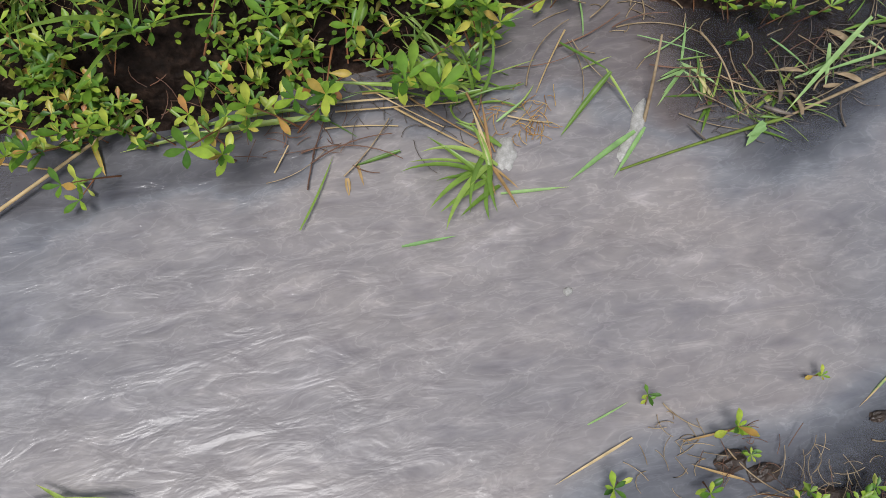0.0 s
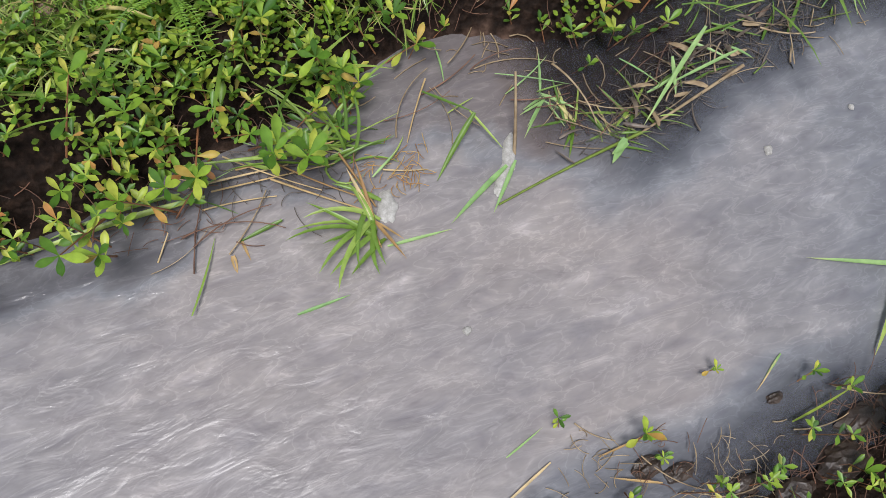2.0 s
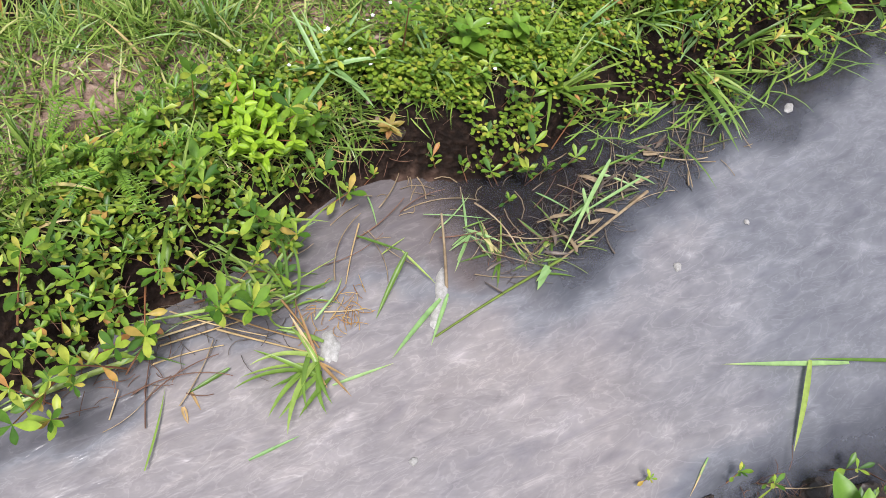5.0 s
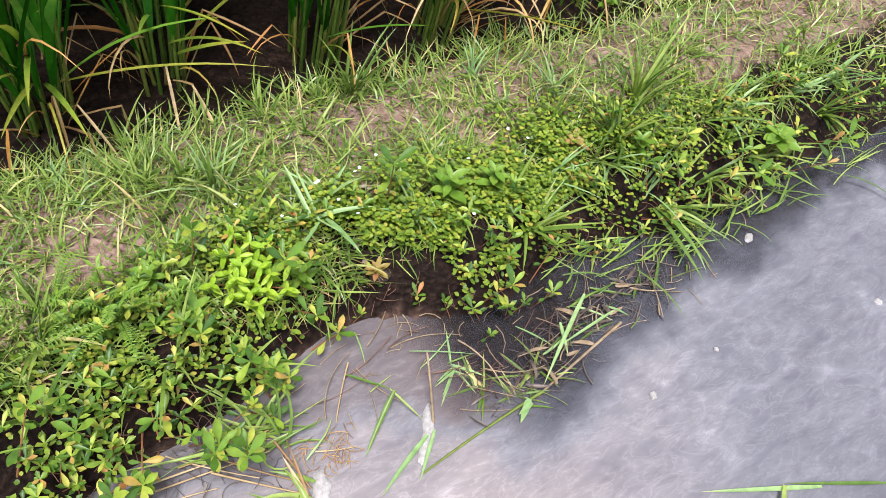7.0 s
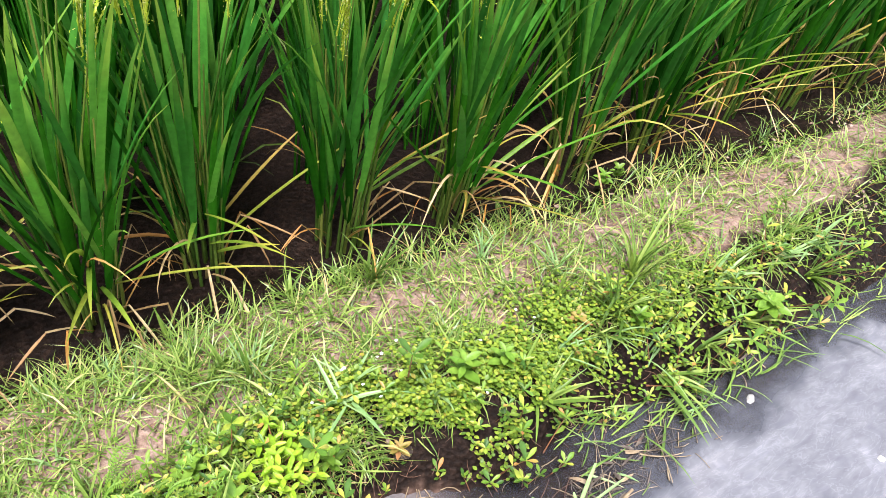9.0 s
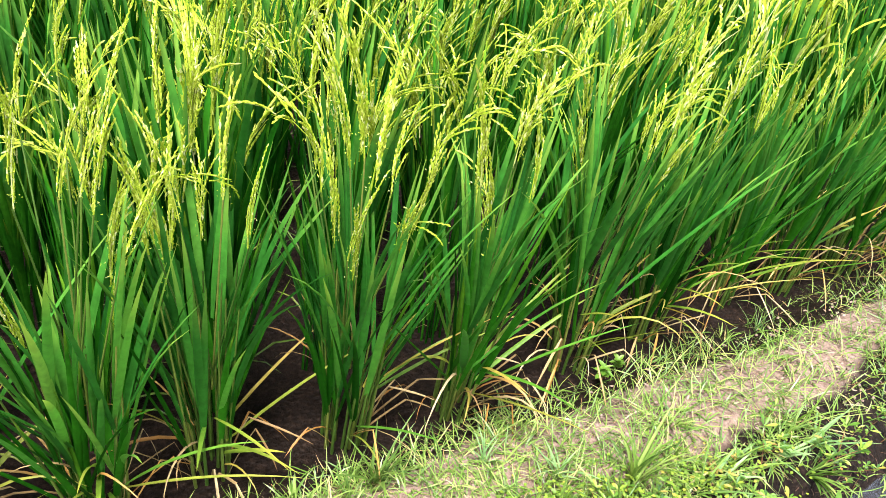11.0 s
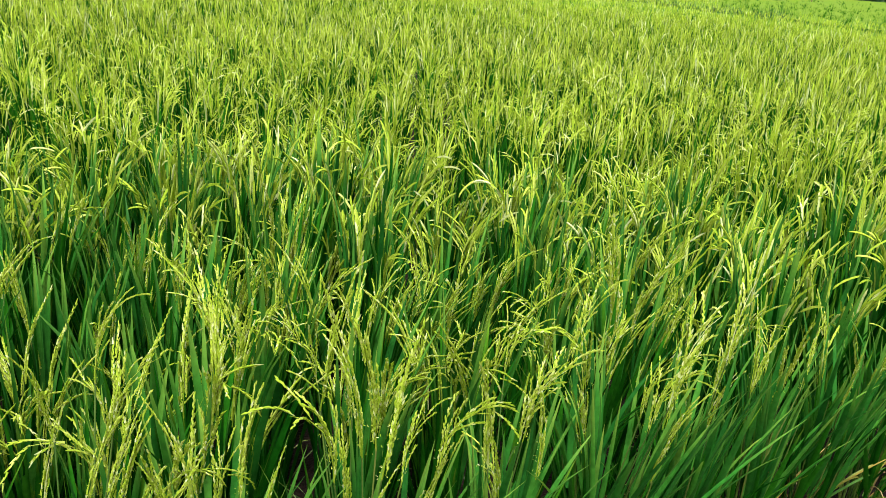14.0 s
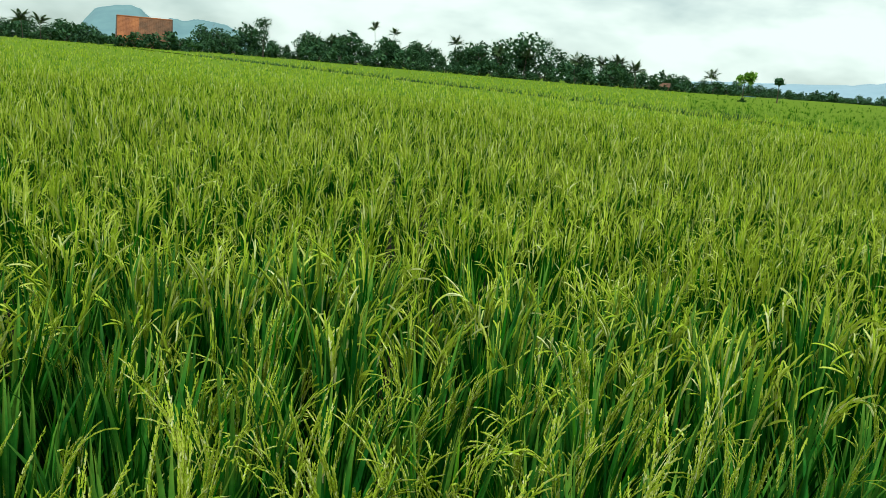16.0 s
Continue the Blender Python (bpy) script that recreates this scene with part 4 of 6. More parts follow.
def shrub(r):
    ob = thing("shrub", "dark green rounded shrub at the field's edge", "shrub", "shrubs along the field's far edge")
    b = limbs(r, 1.6, 1.0)
    part("stem", mesh_of("stem", *b[:2], BARK), ob, "brown woody stems")
    c = leaf_cloud(r, 380, 1.9, 1.1, 1.0, 0.24, 9)
    part("crown", mesh_of("crown", *c[:2], CROWN), ob, "dense green leaves")
    return ob


def frond_mesh(r, ln):
    s, p, d, side = centre_lines([(0, 0, 0)], [0.0], [radians(rnd(r, 40, 70))], [radians(rnd(r, 45, 80))], [ln], 14)
    rib = one(tubes, (0, 0, 0), 0.0, radians(55), radians(60), ln, 0.03, segs=6, sides=3)
    at = np.linspace(0.12, 0.98, 20)
    pos = np.array([[np.interp(t, s, p[0, :, c]) for c in range(3)] for t in at])
    pos = np.concatenate([pos, pos])
    az = np.concatenate([np.full(20, 1.1), np.full(20, -1.1)])
    sz = np.tile(np.sin(np.pi * (0.15 + 0.8 * at)), 2) * ln * 0.28
    lf = ribbons(pos, az, np.full(40, 1.7), np.full(40, 0.7), sz, np.full(40, 0.14), segs=2, fold=0)
    return mesh_of("frond", *joined([rib, lf])[:2], PALM_LEAF)


FRONDS = [frond_mesh(rng, 2.5) for i in range(4)]


def palm(r, h, fronds=13, size=1.0):
    ob = thing("coconut_palm", "slender coconut palm with drooping dark fronds", "palm tree", "palms behind the paddies")
    t = one(tubes, (0, 0, -0.3), rnd(r, 0, 6), 0.03, 0.09, h - 1.2 + 0.3, 0.11, segs=8, sides=7, prof=np.interp(np.linspace(0, 1, 9), [0, 0.1, 1], [1.4, 1.0, 0.7]))
    part("trunk", mesh_of("palm_trunk", *t[:2], BARK), ob, "thin grey trunk")
    top = Vector(t[0][-7:].mean(0))
    for i in range(fronds):
        m = Matrix.Translation(top) @ Matrix.Rotation(i * 2.4 + rnd(r, -0.3, 0.3), 4, "Z") @ Matrix.Rotation(rnd(r, -0.95, 0.45), 4, "Y") @ Matrix.Scale(size * rnd(r, 0.8, 1.1), 4)
        part("frond", FRONDS[r.integers(0, 4)], ob, "", m)
    return ob


def polar(az, d):
    return d * math.sin(radians(az)), d * math.cos(radians(az))


# tree belt: distance and height along it, by bearing from the ditch
K = 1.6
BEAR = [0, 6, 9.3, 13.8, 19, 21, 24, 28, 30, 32, 37.5, 40.7, 43.8, 47.6, 51.4, 55, 58.3, 61.5, 68]
AWAY = [135, 135, 138, 138, 145, 150, 130, 122, 120, 118, 112, 112, 115, 130, 150, 190, 240, 280, 300]
TALL = [4.2, 3.6, 3.6, 4.7, 4.6, 3.6, 5.6, 5.0, 4.0, 5.6, 6.0, 4.8, 4.0, 3.5, 3.1, 2.7, 2.6, 2.6, 2.6]
kinds = [tree(rng, "broad dark green tree in the far tree belt", 6.0, 3.0, 1000, 0.31), tree(rng, "rounded green tree in the far tree belt", 6.0, 2.4, 850, 0.29, 0.55),
         tree(rng, "low spreading tree in the far tree belt", 6.0, 3.6, 1050, 0.31, 0.48), tree(rng, "loose-crowned tree in the far tree belt", 6.0, 2.2, 700, 0.29, 0.58)]
rng = np.random.default_rng(5)
az, count = -1.0, 0
while az < 68:
    d, h = K * float(np.interp(az, BEAR, AWAY)), float(np.interp(az, BEAR, TALL))
    h = ((h - 1.77) * K + 1.77) * rnd(rng, 1.0, 1.34) * (0.6 if 8.0 < az < 14.5 else 1.0)
    for depth in ((0.0, 9.0)):
        if 8.6 < az < 14.8:
            depth += 26
        x, y = polar(az + rnd(rng, -0.4, 0.4), d + depth + rnd(rng, -3, 3))
        size = h / 6.0 * rnd(rng, 0.72, 1.08)
        m = turned(x, y, 0.04, rnd(rng, 0, 6.28), 0, 0, size)
        if count < 4:
            kinds[count].matrix_basis = m
        else:
            copy_thing(kinds[rng.integers(0, 4)], m)
        count += 1
    az += math.degrees(2.6 * h / 6.0 / d) * rnd(rng, 0.8, 1.4) + 0.2
low = [shrub(rng) for i in range(3)]
az, count = -1.0, 0
while az < 66:
    d = K * float(np.interp(az, BEAR, AWAY)) - rnd(rng, 3, 14)
    if 8.8 < az < 14.0:
        d += 40
    x, y = polar(az, d)
    m = turned(x, y, 0.04, rnd(rng, 0, 6.28), 0, 0, rnd(rng, 0.8, 1.7))
    if count < 3:
        low[count].matrix_basis = m
    else:
        copy_thing(low[count % 3], m)
    count += 1
    az += math.degrees(1.8 / d) * rnd(rng, 0.7, 1.2)

PALM_AT = [(4.1, 185, 6.3, 1.3), (5.1, 188, 6.0, 1.2), (26.6, 250, 13.2, 1.25), (27.7, 275, 13.0, 1.2), (29.5, 235, 8.2, 1.2), (23.5, 200, 7.8, 1.1), (24.0, 204, 7.7, 1.1), (32.1, 180, 9.4, 1.2),
           (35.3, 160, 7.4, 1.0), (37.1, 160, 7.2, 1.1), (40.6, 163, 6.7, 1.1), (42.5, 170, 6.8, 1.1), (43.6, 178, 7.2, 1.25), (44.9, 160, 5.6, 1.2), (49.8, 240, 6.8, 1.4)]
for a, d, h, s in PALM_AT:
    x, y = polar(a, d + 14)
    palm(rng, h * (1.0 if h > 10 else 0.92), 17, s * 0.9).matrix_basis = Matrix.Translation((x, y, 0.04))

# tall open tree beside the house
x, y = polar(18.85, 205)
t = tree(rng, "tall airy tree with a loose crown", 10.0, 2.6, 1300, 0.26, 0.68)
t.matrix_basis = Matrix.Translation((x, y, 0))
x, y = polar(38.6, 178)
t = tree(rng, "leaning tree with sparse spreading branches", 9.0, 3.0, 900, 0.26, 0.72)
t.matrix_basis = Matrix.Translation((x, y, 0))


def papaya():
    ob = thing("papaya_tree", "young papaya tree with a thin pale trunk standing in the field", "papaya tree")
    t = one(tubes, (0, 0, -0.2), 0.4, 0.05, 0.08, 3.3, 0.09, segs=6, sides=7)
    part("trunk", mesh_of("papaya_trunk", *t[:2], BARK), ob, "thin pale trunk")
    c = leaf_cloud(rng, 200, 1.9, 0.8, 3.45, 0.36, 9)
    part("crown", mesh_of("papaya_crown", *c[:2], BROAD), ob, "light green lobed leaves")
    b = leaf_cloud(rng, 120, 0.6, 0.35, 0.5, 0.3, 5)
    part("undergrowth", mesh_of("papaya_undergrowth", *b[:2], CROWN), ob, "dark weeds round its foot")
    return ob


x, y = polar(51.95, 100)
papaya().matrix_basis = Matrix.Translation((x, y, 0.04))


def pollard():
    ob = thing("pollard_tree", "cut-back tree with a small tuft of leaves", "tree")
    t = one(tubes, (0, 0, -0.2), 1.0, 0.04, 0.05, 3.2, 0.13, segs=6, sides=7)
    part("trunk", mesh_of("pollard_trunk", *t[:2], BARK), ob, "brown bare trunk")
    c = leaf_cloud(rng, 160, 0.75, 0.55, 3.5, 0.36, 5)
    part("crown", mesh_of("pollard_crown", *c[:2], CROWN), ob, "dark green tuft")
    return ob


x, y = polar(54.15, 120)
pollard().matrix_basis = Matrix.Translation((x, y, 0.04))


def box_mesh(name, lo, hi, material):
    (x0, y0, z0), (x1, y1, z1) = lo, hi
    v = [(x, y, z) for z in (z0, z1) for y in (y0, y1) for x in (x0, x1)]
    return mesh_of(name, v, [(0, 2, 3, 1), (4, 5, 7, 6), (0, 1, 5, 4), (2, 6, 7, 3), (0, 4, 6, 2), (1, 3, 7, 5)], material, smooth=False)


def farm_house():
    """A long farm house under a steep clay-tiled gable roof."""
    ob = thing("farm_house", "farm house with a steep orange clay-tiled roof among trees", "house")
    w, dpt, eave, ridge = 10.6, 7.0, 2.7, 7.2
    part("front_wall", box_mesh("front_wall", (-w / 2, -dpt / 2, 0), (w / 2, -dpt / 2 + 0.2, eave), BRICK), ob, "brick wall")
    part("back_wall", box_mesh("back_wall", (-w / 2, dpt / 2 - 0.2, 0), (w / 2, dpt / 2, eave), BRICK), ob, "brick wall")
    for sx in (-1, 1):
        x0, x1 = sorted((sx * w / 2, sx * (w / 2 - 0.2)))
        v = [(x, y, z) for x in (x0 + 0.003, x1 - 0.003) for y, z in ((-dpt / 2 + 0.2, 0), (dpt / 2 - 0.2, 0), (dpt / 2 - 0.2, eave), (0, ridge - 0.35), (-dpt / 2 + 0.2, eave))]
        me = bpy.data.meshes.new("gable_wall")
        me.from_pydata(v, [], [(0, 1, 2, 3, 4), (9, 8, 7, 6, 5)] + [(i, i + 5, (i + 1) % 5 + 5, (i + 1) % 5) for i in range(5)])
        me.materials.append(BRICK)
        part("gable_wall", me, ob, "brick gable wall")
    for sy, x0, x1, tile, label in [(sy, *half) for sy in (-1, 1) for half in ((-w / 2 - 0.45, -1.2, ROOF, "fresh orange clay tiles"), (-1.197, w / 2 + 0.45, OLD_ROOF, "weathered brown clay tiles"))]:
        rows, cols = 18, 30
        pv, pq = [], []
        for i in range(rows + 1):
            for lip in (0, 1):
                f = min(1.0, (i + lip * 0.0) / rows)
                for j in range(cols + 1):
                    pv.append((x0 + (x1 - x0) * j / cols, sy * (dpt / 2 + 0.6) * (1 - f), eave - 0.35 + (ridge - eave + 0.35) * f + 0.05 * lip + 0.02 * math.cos(j * math.pi)))
        nc = cols + 1
        for k in range(2 * rows + 1):
            for j in range(cols):
                pq.append((k * nc + j, k * nc + j + 1, (k + 1) * nc + j + 1, (k + 1) * nc + j))
        part("roof_slope", mesh_of("roof_slope", pv, pq, tile, smooth=False), ob, label)
    part("ridge_cap", mesh_of("ridge_cap", *one(tubes, (-w / 2 - 0.5, 0, ridge), 0.0, math.pi / 2, 0.0, w + 1.0, 0.16, segs=8, sides=8, prof=np.ones(9))[:2], ROOF), ob, "clay ridge tiles")
    for sx in (-1, 1):
        for sy in (-1, 1):
            run = math.hypot(dpt / 2 + 0.6, ridge - eave + 0.35)
            v, q, al = one(tubes, (sx * (w / 2 + 0.5), 0, ridge + 0.05), sy * math.pi / 2, math.pi - math.atan2(dpt / 2 + 0.6, ridge - eave + 0.35), 0.0, run, 0.14, segs=2, sides=4, prof=np.ones(3))
            part("barge_board", mesh_of("barge_board", v, q, DARK_WOOD), ob, "dark wooden barge board")
    part("door", box_mesh("door", (-0.5, -dpt / 2 - 0.05, 0), (0.5, -dpt / 2 - 0.004, 2.05), DARK_WOOD), ob, "dark wooden door")
    for x in (-3.2, 2.4):
        part("window", box_mesh("window", (x, -dpt / 2 - 0.05, 0.9), (x + 1.1, -dpt / 2 - 0.004, 2.0), DARK_WOOD), ob, "dark shuttered window")
    return ob


x, y = polar(11.25, 195)
farm_house().matrix_basis = Matrix.Translation((x, y, 0.03)) @ Matrix.Rotation(radians(-13), 4, "Z")
for a, d, k in ((9.6, 184, 1.3), (10.1, 185, 1.2), (10.7, 183, 1.3), (11.3, 184, 1.2), (11.9, 185, 1.3), (12.4, 183, 1.2), (12.9, 184, 1.3), (13.4, 186, 1.9)):
    hx, hy = polar(a, d)
    copy_thing(low[rng.integers(0, 3)], turned(hx, hy, 0.04, rnd(rng, 0, 6.28), 0, 0, k))
x, y = polar(46.8, 196)
hut = thing("hut", "small hut with a faded red roof among the trees", "hut")
part("hut_wall", box_mesh("hut_wall", (-1.6, -1.2, 0), (1.6, 1.2, 2.0), BRICK), hut)
part("hut_roof", mesh_of("hut_roof", [(-2, -1.7, 1.95), (2, -1.7, 1.95), (2, 0, 3.2), (-2, 0, 3.2), (2, 1.7, 1.95), (-2, 1.7, 1.95)], [(0, 1, 2, 3), (3, 2, 4, 5)], BRICK, smooth=False), hut)
hut.matrix_basis = Matrix.Translation((x, y, 0.04)) @ Matrix.Scale(0.75, 4) @ Matrix.Rotation(radians(-45), 4, "Z")
x, y = polar(52.45, 150)
tarp = thing("blue_shelter", "blue sheet stretched over thin posts", "shelter")
part("sheet", box_mesh("sheet", (-1.3, -0.8, 1.55), (1.3, 0.8, 1.62), BLUE), tarp, "blue plastic sheet")
for sx in (-1.2, 1.2):
    for sy in (-0.7, 0.7):
        part("post", mesh_of("post", *one(tubes, (sx, sy, -0.1), 0.0, 0.0, 0.0, 1.65, 0.04, segs=1, sides=6, prof=np.ones(2))[:2], BARK), tarp)
tarp.matrix_basis = Matrix.Translation((x, y, 0.0)) @ Matrix.Scale(0.7, 4)


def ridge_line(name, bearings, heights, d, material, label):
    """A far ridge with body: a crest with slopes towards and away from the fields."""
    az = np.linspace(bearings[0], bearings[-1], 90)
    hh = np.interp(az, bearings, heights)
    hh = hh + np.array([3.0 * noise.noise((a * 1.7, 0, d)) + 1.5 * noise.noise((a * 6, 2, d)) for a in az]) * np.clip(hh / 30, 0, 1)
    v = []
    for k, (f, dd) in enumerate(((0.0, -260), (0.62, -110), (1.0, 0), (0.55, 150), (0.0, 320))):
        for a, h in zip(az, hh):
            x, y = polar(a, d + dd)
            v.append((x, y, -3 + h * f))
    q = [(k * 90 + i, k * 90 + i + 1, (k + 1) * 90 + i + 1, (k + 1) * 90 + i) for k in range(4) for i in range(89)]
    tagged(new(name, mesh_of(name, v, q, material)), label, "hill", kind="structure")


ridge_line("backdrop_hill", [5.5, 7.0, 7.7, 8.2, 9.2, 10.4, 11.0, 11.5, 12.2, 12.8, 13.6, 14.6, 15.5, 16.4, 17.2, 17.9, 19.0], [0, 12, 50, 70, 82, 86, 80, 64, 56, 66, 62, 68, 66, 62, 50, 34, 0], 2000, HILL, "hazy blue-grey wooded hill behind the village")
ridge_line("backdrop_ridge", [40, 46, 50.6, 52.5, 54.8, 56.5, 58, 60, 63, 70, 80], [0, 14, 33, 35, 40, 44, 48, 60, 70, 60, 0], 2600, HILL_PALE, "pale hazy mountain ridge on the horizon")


# ---------------------------------------------------------------- bank and bund growth
rng = np.random.default_rng(23)
BARE = [(1.15, 0.945, 0.13), (1.44, 0.78, 0.12), (1.75, 0.74, 0.2), (0.095, 0.89, 0.07), (-0.12, 1.0, 0.1), (2.05, 0.95, 0.2), (0.57, 0.90, 0.07), (1.32, 0.98, 0.1), (2.5, 0.8, 0.25), (3.0, 0.92, 0.3), (0.78, 1.0, 0.06), (0.25, 1.0, 0.05), (1.62, 0.9, 0.13), (1.9, 0.84, 0.16), (2.25, 0.84, 0.18), (0.42, 0.87, 0.05), (0.9, 0.88, 0.06), (-0.3, 0.85, 0.09), (0.02, 0.8, 0.05)]


def bareness(x, y):
    return max(math.exp(-(((x - a) / (r * 1.2)) ** 2 + ((y - b) / (r * 0.75)) ** 2)) for a, b, r in BARE)


def leaf_set(material, length, width, shape, count=4, fold=0.3, segs=5, bend=0.5):
    out = []
    for i in range(count):
        v, q, al = one(ribbons, (0, 0, 0), 0.0, math.pi / 2, rnd(rng, 0.1, bend), length * rnd(rng, 0.9, 1.1), width * rnd(rng, 0.9, 1.1), segs=segs, fold=fold, shape=shape)
        out.append(mesh_of("leaf", v, q, material, al))
    return out


def leaf_pose(at, az, rise, size):
    """A leaf lies along +x of its mesh: turn it to az and lift its tip by rise."""
    return Matrix.Translation(at) @ Matrix.Rotation(az, 4, "Z") @ Matrix.Rotation(-rise, 4, "Y") @ Matrix.Scale(size, 4)


WEED_LEAVES = leaf_set(WEED, 0.0245, 0.0082, "spoon", segs=6)
HERB_LEAVES = leaf_set(BROAD, 0.045, 0.021, "oval")
LIME_LEAVES = leaf_set(LIME, 0.040, 0.0155, "oval", segs=6)
RUST_LEAVES = leaf_set(RUSTY, 0.034, 0.014, "oval")
BIG_LEAVES = leaf_set(BROAD, 0.072, 0.040, "oval", segs=8)


def sprig(r, ln, lean=0.25, label="creeping water weed sprig with paired oval green leaves"):
    """A creeping weed shoot: stem, opposite leaf pairs and a whorl at the tip."""
    ob = thing("weed_sprig", label, "weed", "weed sprigs on the ditch bank")
    az, bd = rnd(r, 0, 6.28), rnd(r, -0.2, 0.3)
    t = one(tubes, (0, 0, -0.02), az, lean, bd, ln + 0.02, 0.0016, segs=5, sides=5)
    stem = part("stem", mesh_of("stem", *t[:2], WEED_STEM), ob, "reddish stem")
    s, p, d, _ = centre_lines([(0, 0, -0.02)], [az], [lean], [bd], [ln + 0.02], 10)
    pairs = max(2, int(ln / 0.030))
    for k in range(pairs):
        f = 0.4 + 0.6 * (k + 1) / pairs
        at = [np.interp(f, s, p[0, :, c]) for c in range(3)]
        rise = radians(5 + 40 * f ** 2) + r.normal(0, 0.15)
        whorl = 2 if k < pairs - 1 else r.integers(4, 7)
        for j in range(whorl):
            part("leaf", WEED_LEAVES[r.integers(0, 4)], stem, "", leaf_pose(at, k * 1.57 + j * 2 * math.pi / whorl + r.normal(0, 0.2), rise, rnd(r, 0.6, 1.25) * (0.75 if whorl > 4 and j % 2 else 1.0)))
    return ob


def rosette(name, label, category, meshes, count, stem=0.03, rise=(0.2, 0.9), tiers=1, gap=0.02, m=None, stem_material=None):
    """A herb: a short stem with leaves all round it in one or more tiers."""
    ob = thing(name, label, category)
    t = one(tubes, (0, 0, -0.02), rnd(rng, 0, 6.28), 0.05, 0.1, stem + gap * (tiers - 1) + 0.02, 0.002, segs=3, sides=5)
    axis = part("stem", mesh_of("stem", *t[:2], stem_material or WEED_STEM), ob)
    for k in range(tiers):
        for j in range(count):
            part("leaf", meshes[rng.integers(0, len(meshes))], axis, "", leaf_pose((0, 0, stem + gap * k), j * 6.283 / count + k * 0.8 + rng.normal(0, 0.15), rnd(rng, *rise), rnd(rng, 0.7, 1.1) * (1 - 0.12 * k)))
    if m is not None:
        ob.matrix_basis = m
    return ob


# weed sprigs one by one
weeds = [sprig(rng, rnd(rng, 0.05, 0.12), rnd(rng, 0.1, 0.5)) for i in range(9)]
made, tries = 0, 0
while made < 104 and tries < 6000:
    tries += 1
    x = -0.75 + 2.4 * rnd(rng, 0, 1) ** 1.25 if made % 4 else rnd(rng, -0.15, 0.32)
    e = far_edge(x)
    y = e + rnd(rng, -0.07 if x < 0.3 else -0.02, 0.17 if made % 4 else 0.03)
    if 0.34 < x < 0.60 and y < e + 0.075:
        continue
    if (x > 0.75 and y > e + 0.12) or (x > 0.3 and y > e + 0.06 and made % 2) or math.hypot(x - 0.25, y - 0.68) < 0.06:
        continue
    z = max(ground_height(x, y), 0.0)
    m = turned(x, y, z, rnd(rng, 0, 6.28), -1.57 + rng.normal(0, 0.5), rnd(rng, 0.0, 0.55), rnd(rng, 0.8, 1.25))
    if made < 9:
        weeds[made].matrix_basis = m
    else:
        copy_thing(weeds[rng.integers(0, 9)], m)
    made += 1


def sprig_cloud(pts, lean_out, leaf, whorls=3):
    """Many small weed shoots as one growth."""
    n = len(pts)
    az, tilt, ln = rng.normal(-1.57, 0.9, n), rnd(rng, 0, lean_out, n), rnd(rng, 0.035, 0.095, n)
    stems = tubes(pts, az, tilt, np.zeros(n), ln, np.full(n, 0.0013), 2, 3)
    d = np.stack([np.sin(tilt) * np.cos(az), np.sin(tilt) * np.sin(az), np.cos(tilt)], -1)
    pieces = []
    for k in range(whorls):
        f = 0.45 + 0.55 * (k + 1) / whorls
        per = 4 if k == whorls - 1 else 2
        for j in range(per):
            a = rnd(rng, 0, 1, n) * 0.5 + k * 1.57 + j * 6.283 / per + pts[:, 0] * 40
            pieces.append(ribbons(pts + d * (ln * f)[:, None], a, radians(80) - rnd(rng, 0, 0.7, n) * f, rnd(rng, 0.1, 0.5, n), leaf * rnd(rng, 0.6, 1.25, n), leaf * 0.4 * rnd(rng, 0.8, 1.2, n), segs=3, fold=0.3, shape="spoon"))
    return joined(pieces), stems


pts = []
while len(pts) < 680:
    x = -1.0 + 4.2 * rnd(rng, 0, 1) ** 1.6
    e = far_edge(x)
    y = e + rnd(rng, -0.03, 0.2)
    hollow = noise.noise((x * 9, y * 9, 12.0))
    if (0.34 < x < 0.60 and y < e + 0.085) or rnd(rng, 0, 1) < bareness(x, y) or hollow > 0.05 or (x > 0.34 and rnd(rng, 0, 1) < 0.6) or math.hypot(x - 0.25, y - 0.68) < 0.07:
        continue
    pts.append((x, y, max(ground_height(x, y), 0) - 0.004))
lf, st = sprig_cloud(np.array(pts), 0.7, 0.019)
stuff("bank_weeds", lf, WEED, "dense low green weeds covering the ditch bank", "weeds")
stuff("bank_weed_stems", st, WEED_STEM, "reddish-brown weed stems on the bank", "weed stems")

# clover-like mat
pts = []
while len(pts) < 10000:
    x = rng.normal(0.62, 0.30) if rnd(rng, 0, 1) < 0.8 else rnd(rng, -0.7, 3.0)
    y = far_edge(x) + abs(rng.normal(0.12, 0.055))
    if rnd(rng, 0, 1) < bareness(x, y) * 1.3 or noise.noise((x * 13, y * 17, 5.0)) > 0.12 or (0.33 < x < 0.58 and y < far_edge(x) + 0.075):
        continue
    pts.append((x, y, ground_height(x, y) + rnd(rng, 0.004, 0.05)))
pts = np.array(pts)
n = len(pts)
mat_leaf = ribbons(pts, rnd(rng, 0, 6.28, n), rnd(rng, 1.1, 1.7, n), rnd(rng, 0, 0.3, n), rnd(rng, 0.006, 0.012, n), rnd(rng, 0.0055, 0.009, n), segs=3, fold=0.1, shape="oval")
stuff("clover_mat", mat_leaf, CLOVER, "mat of tiny round green leaves on the bank", "ground cover")

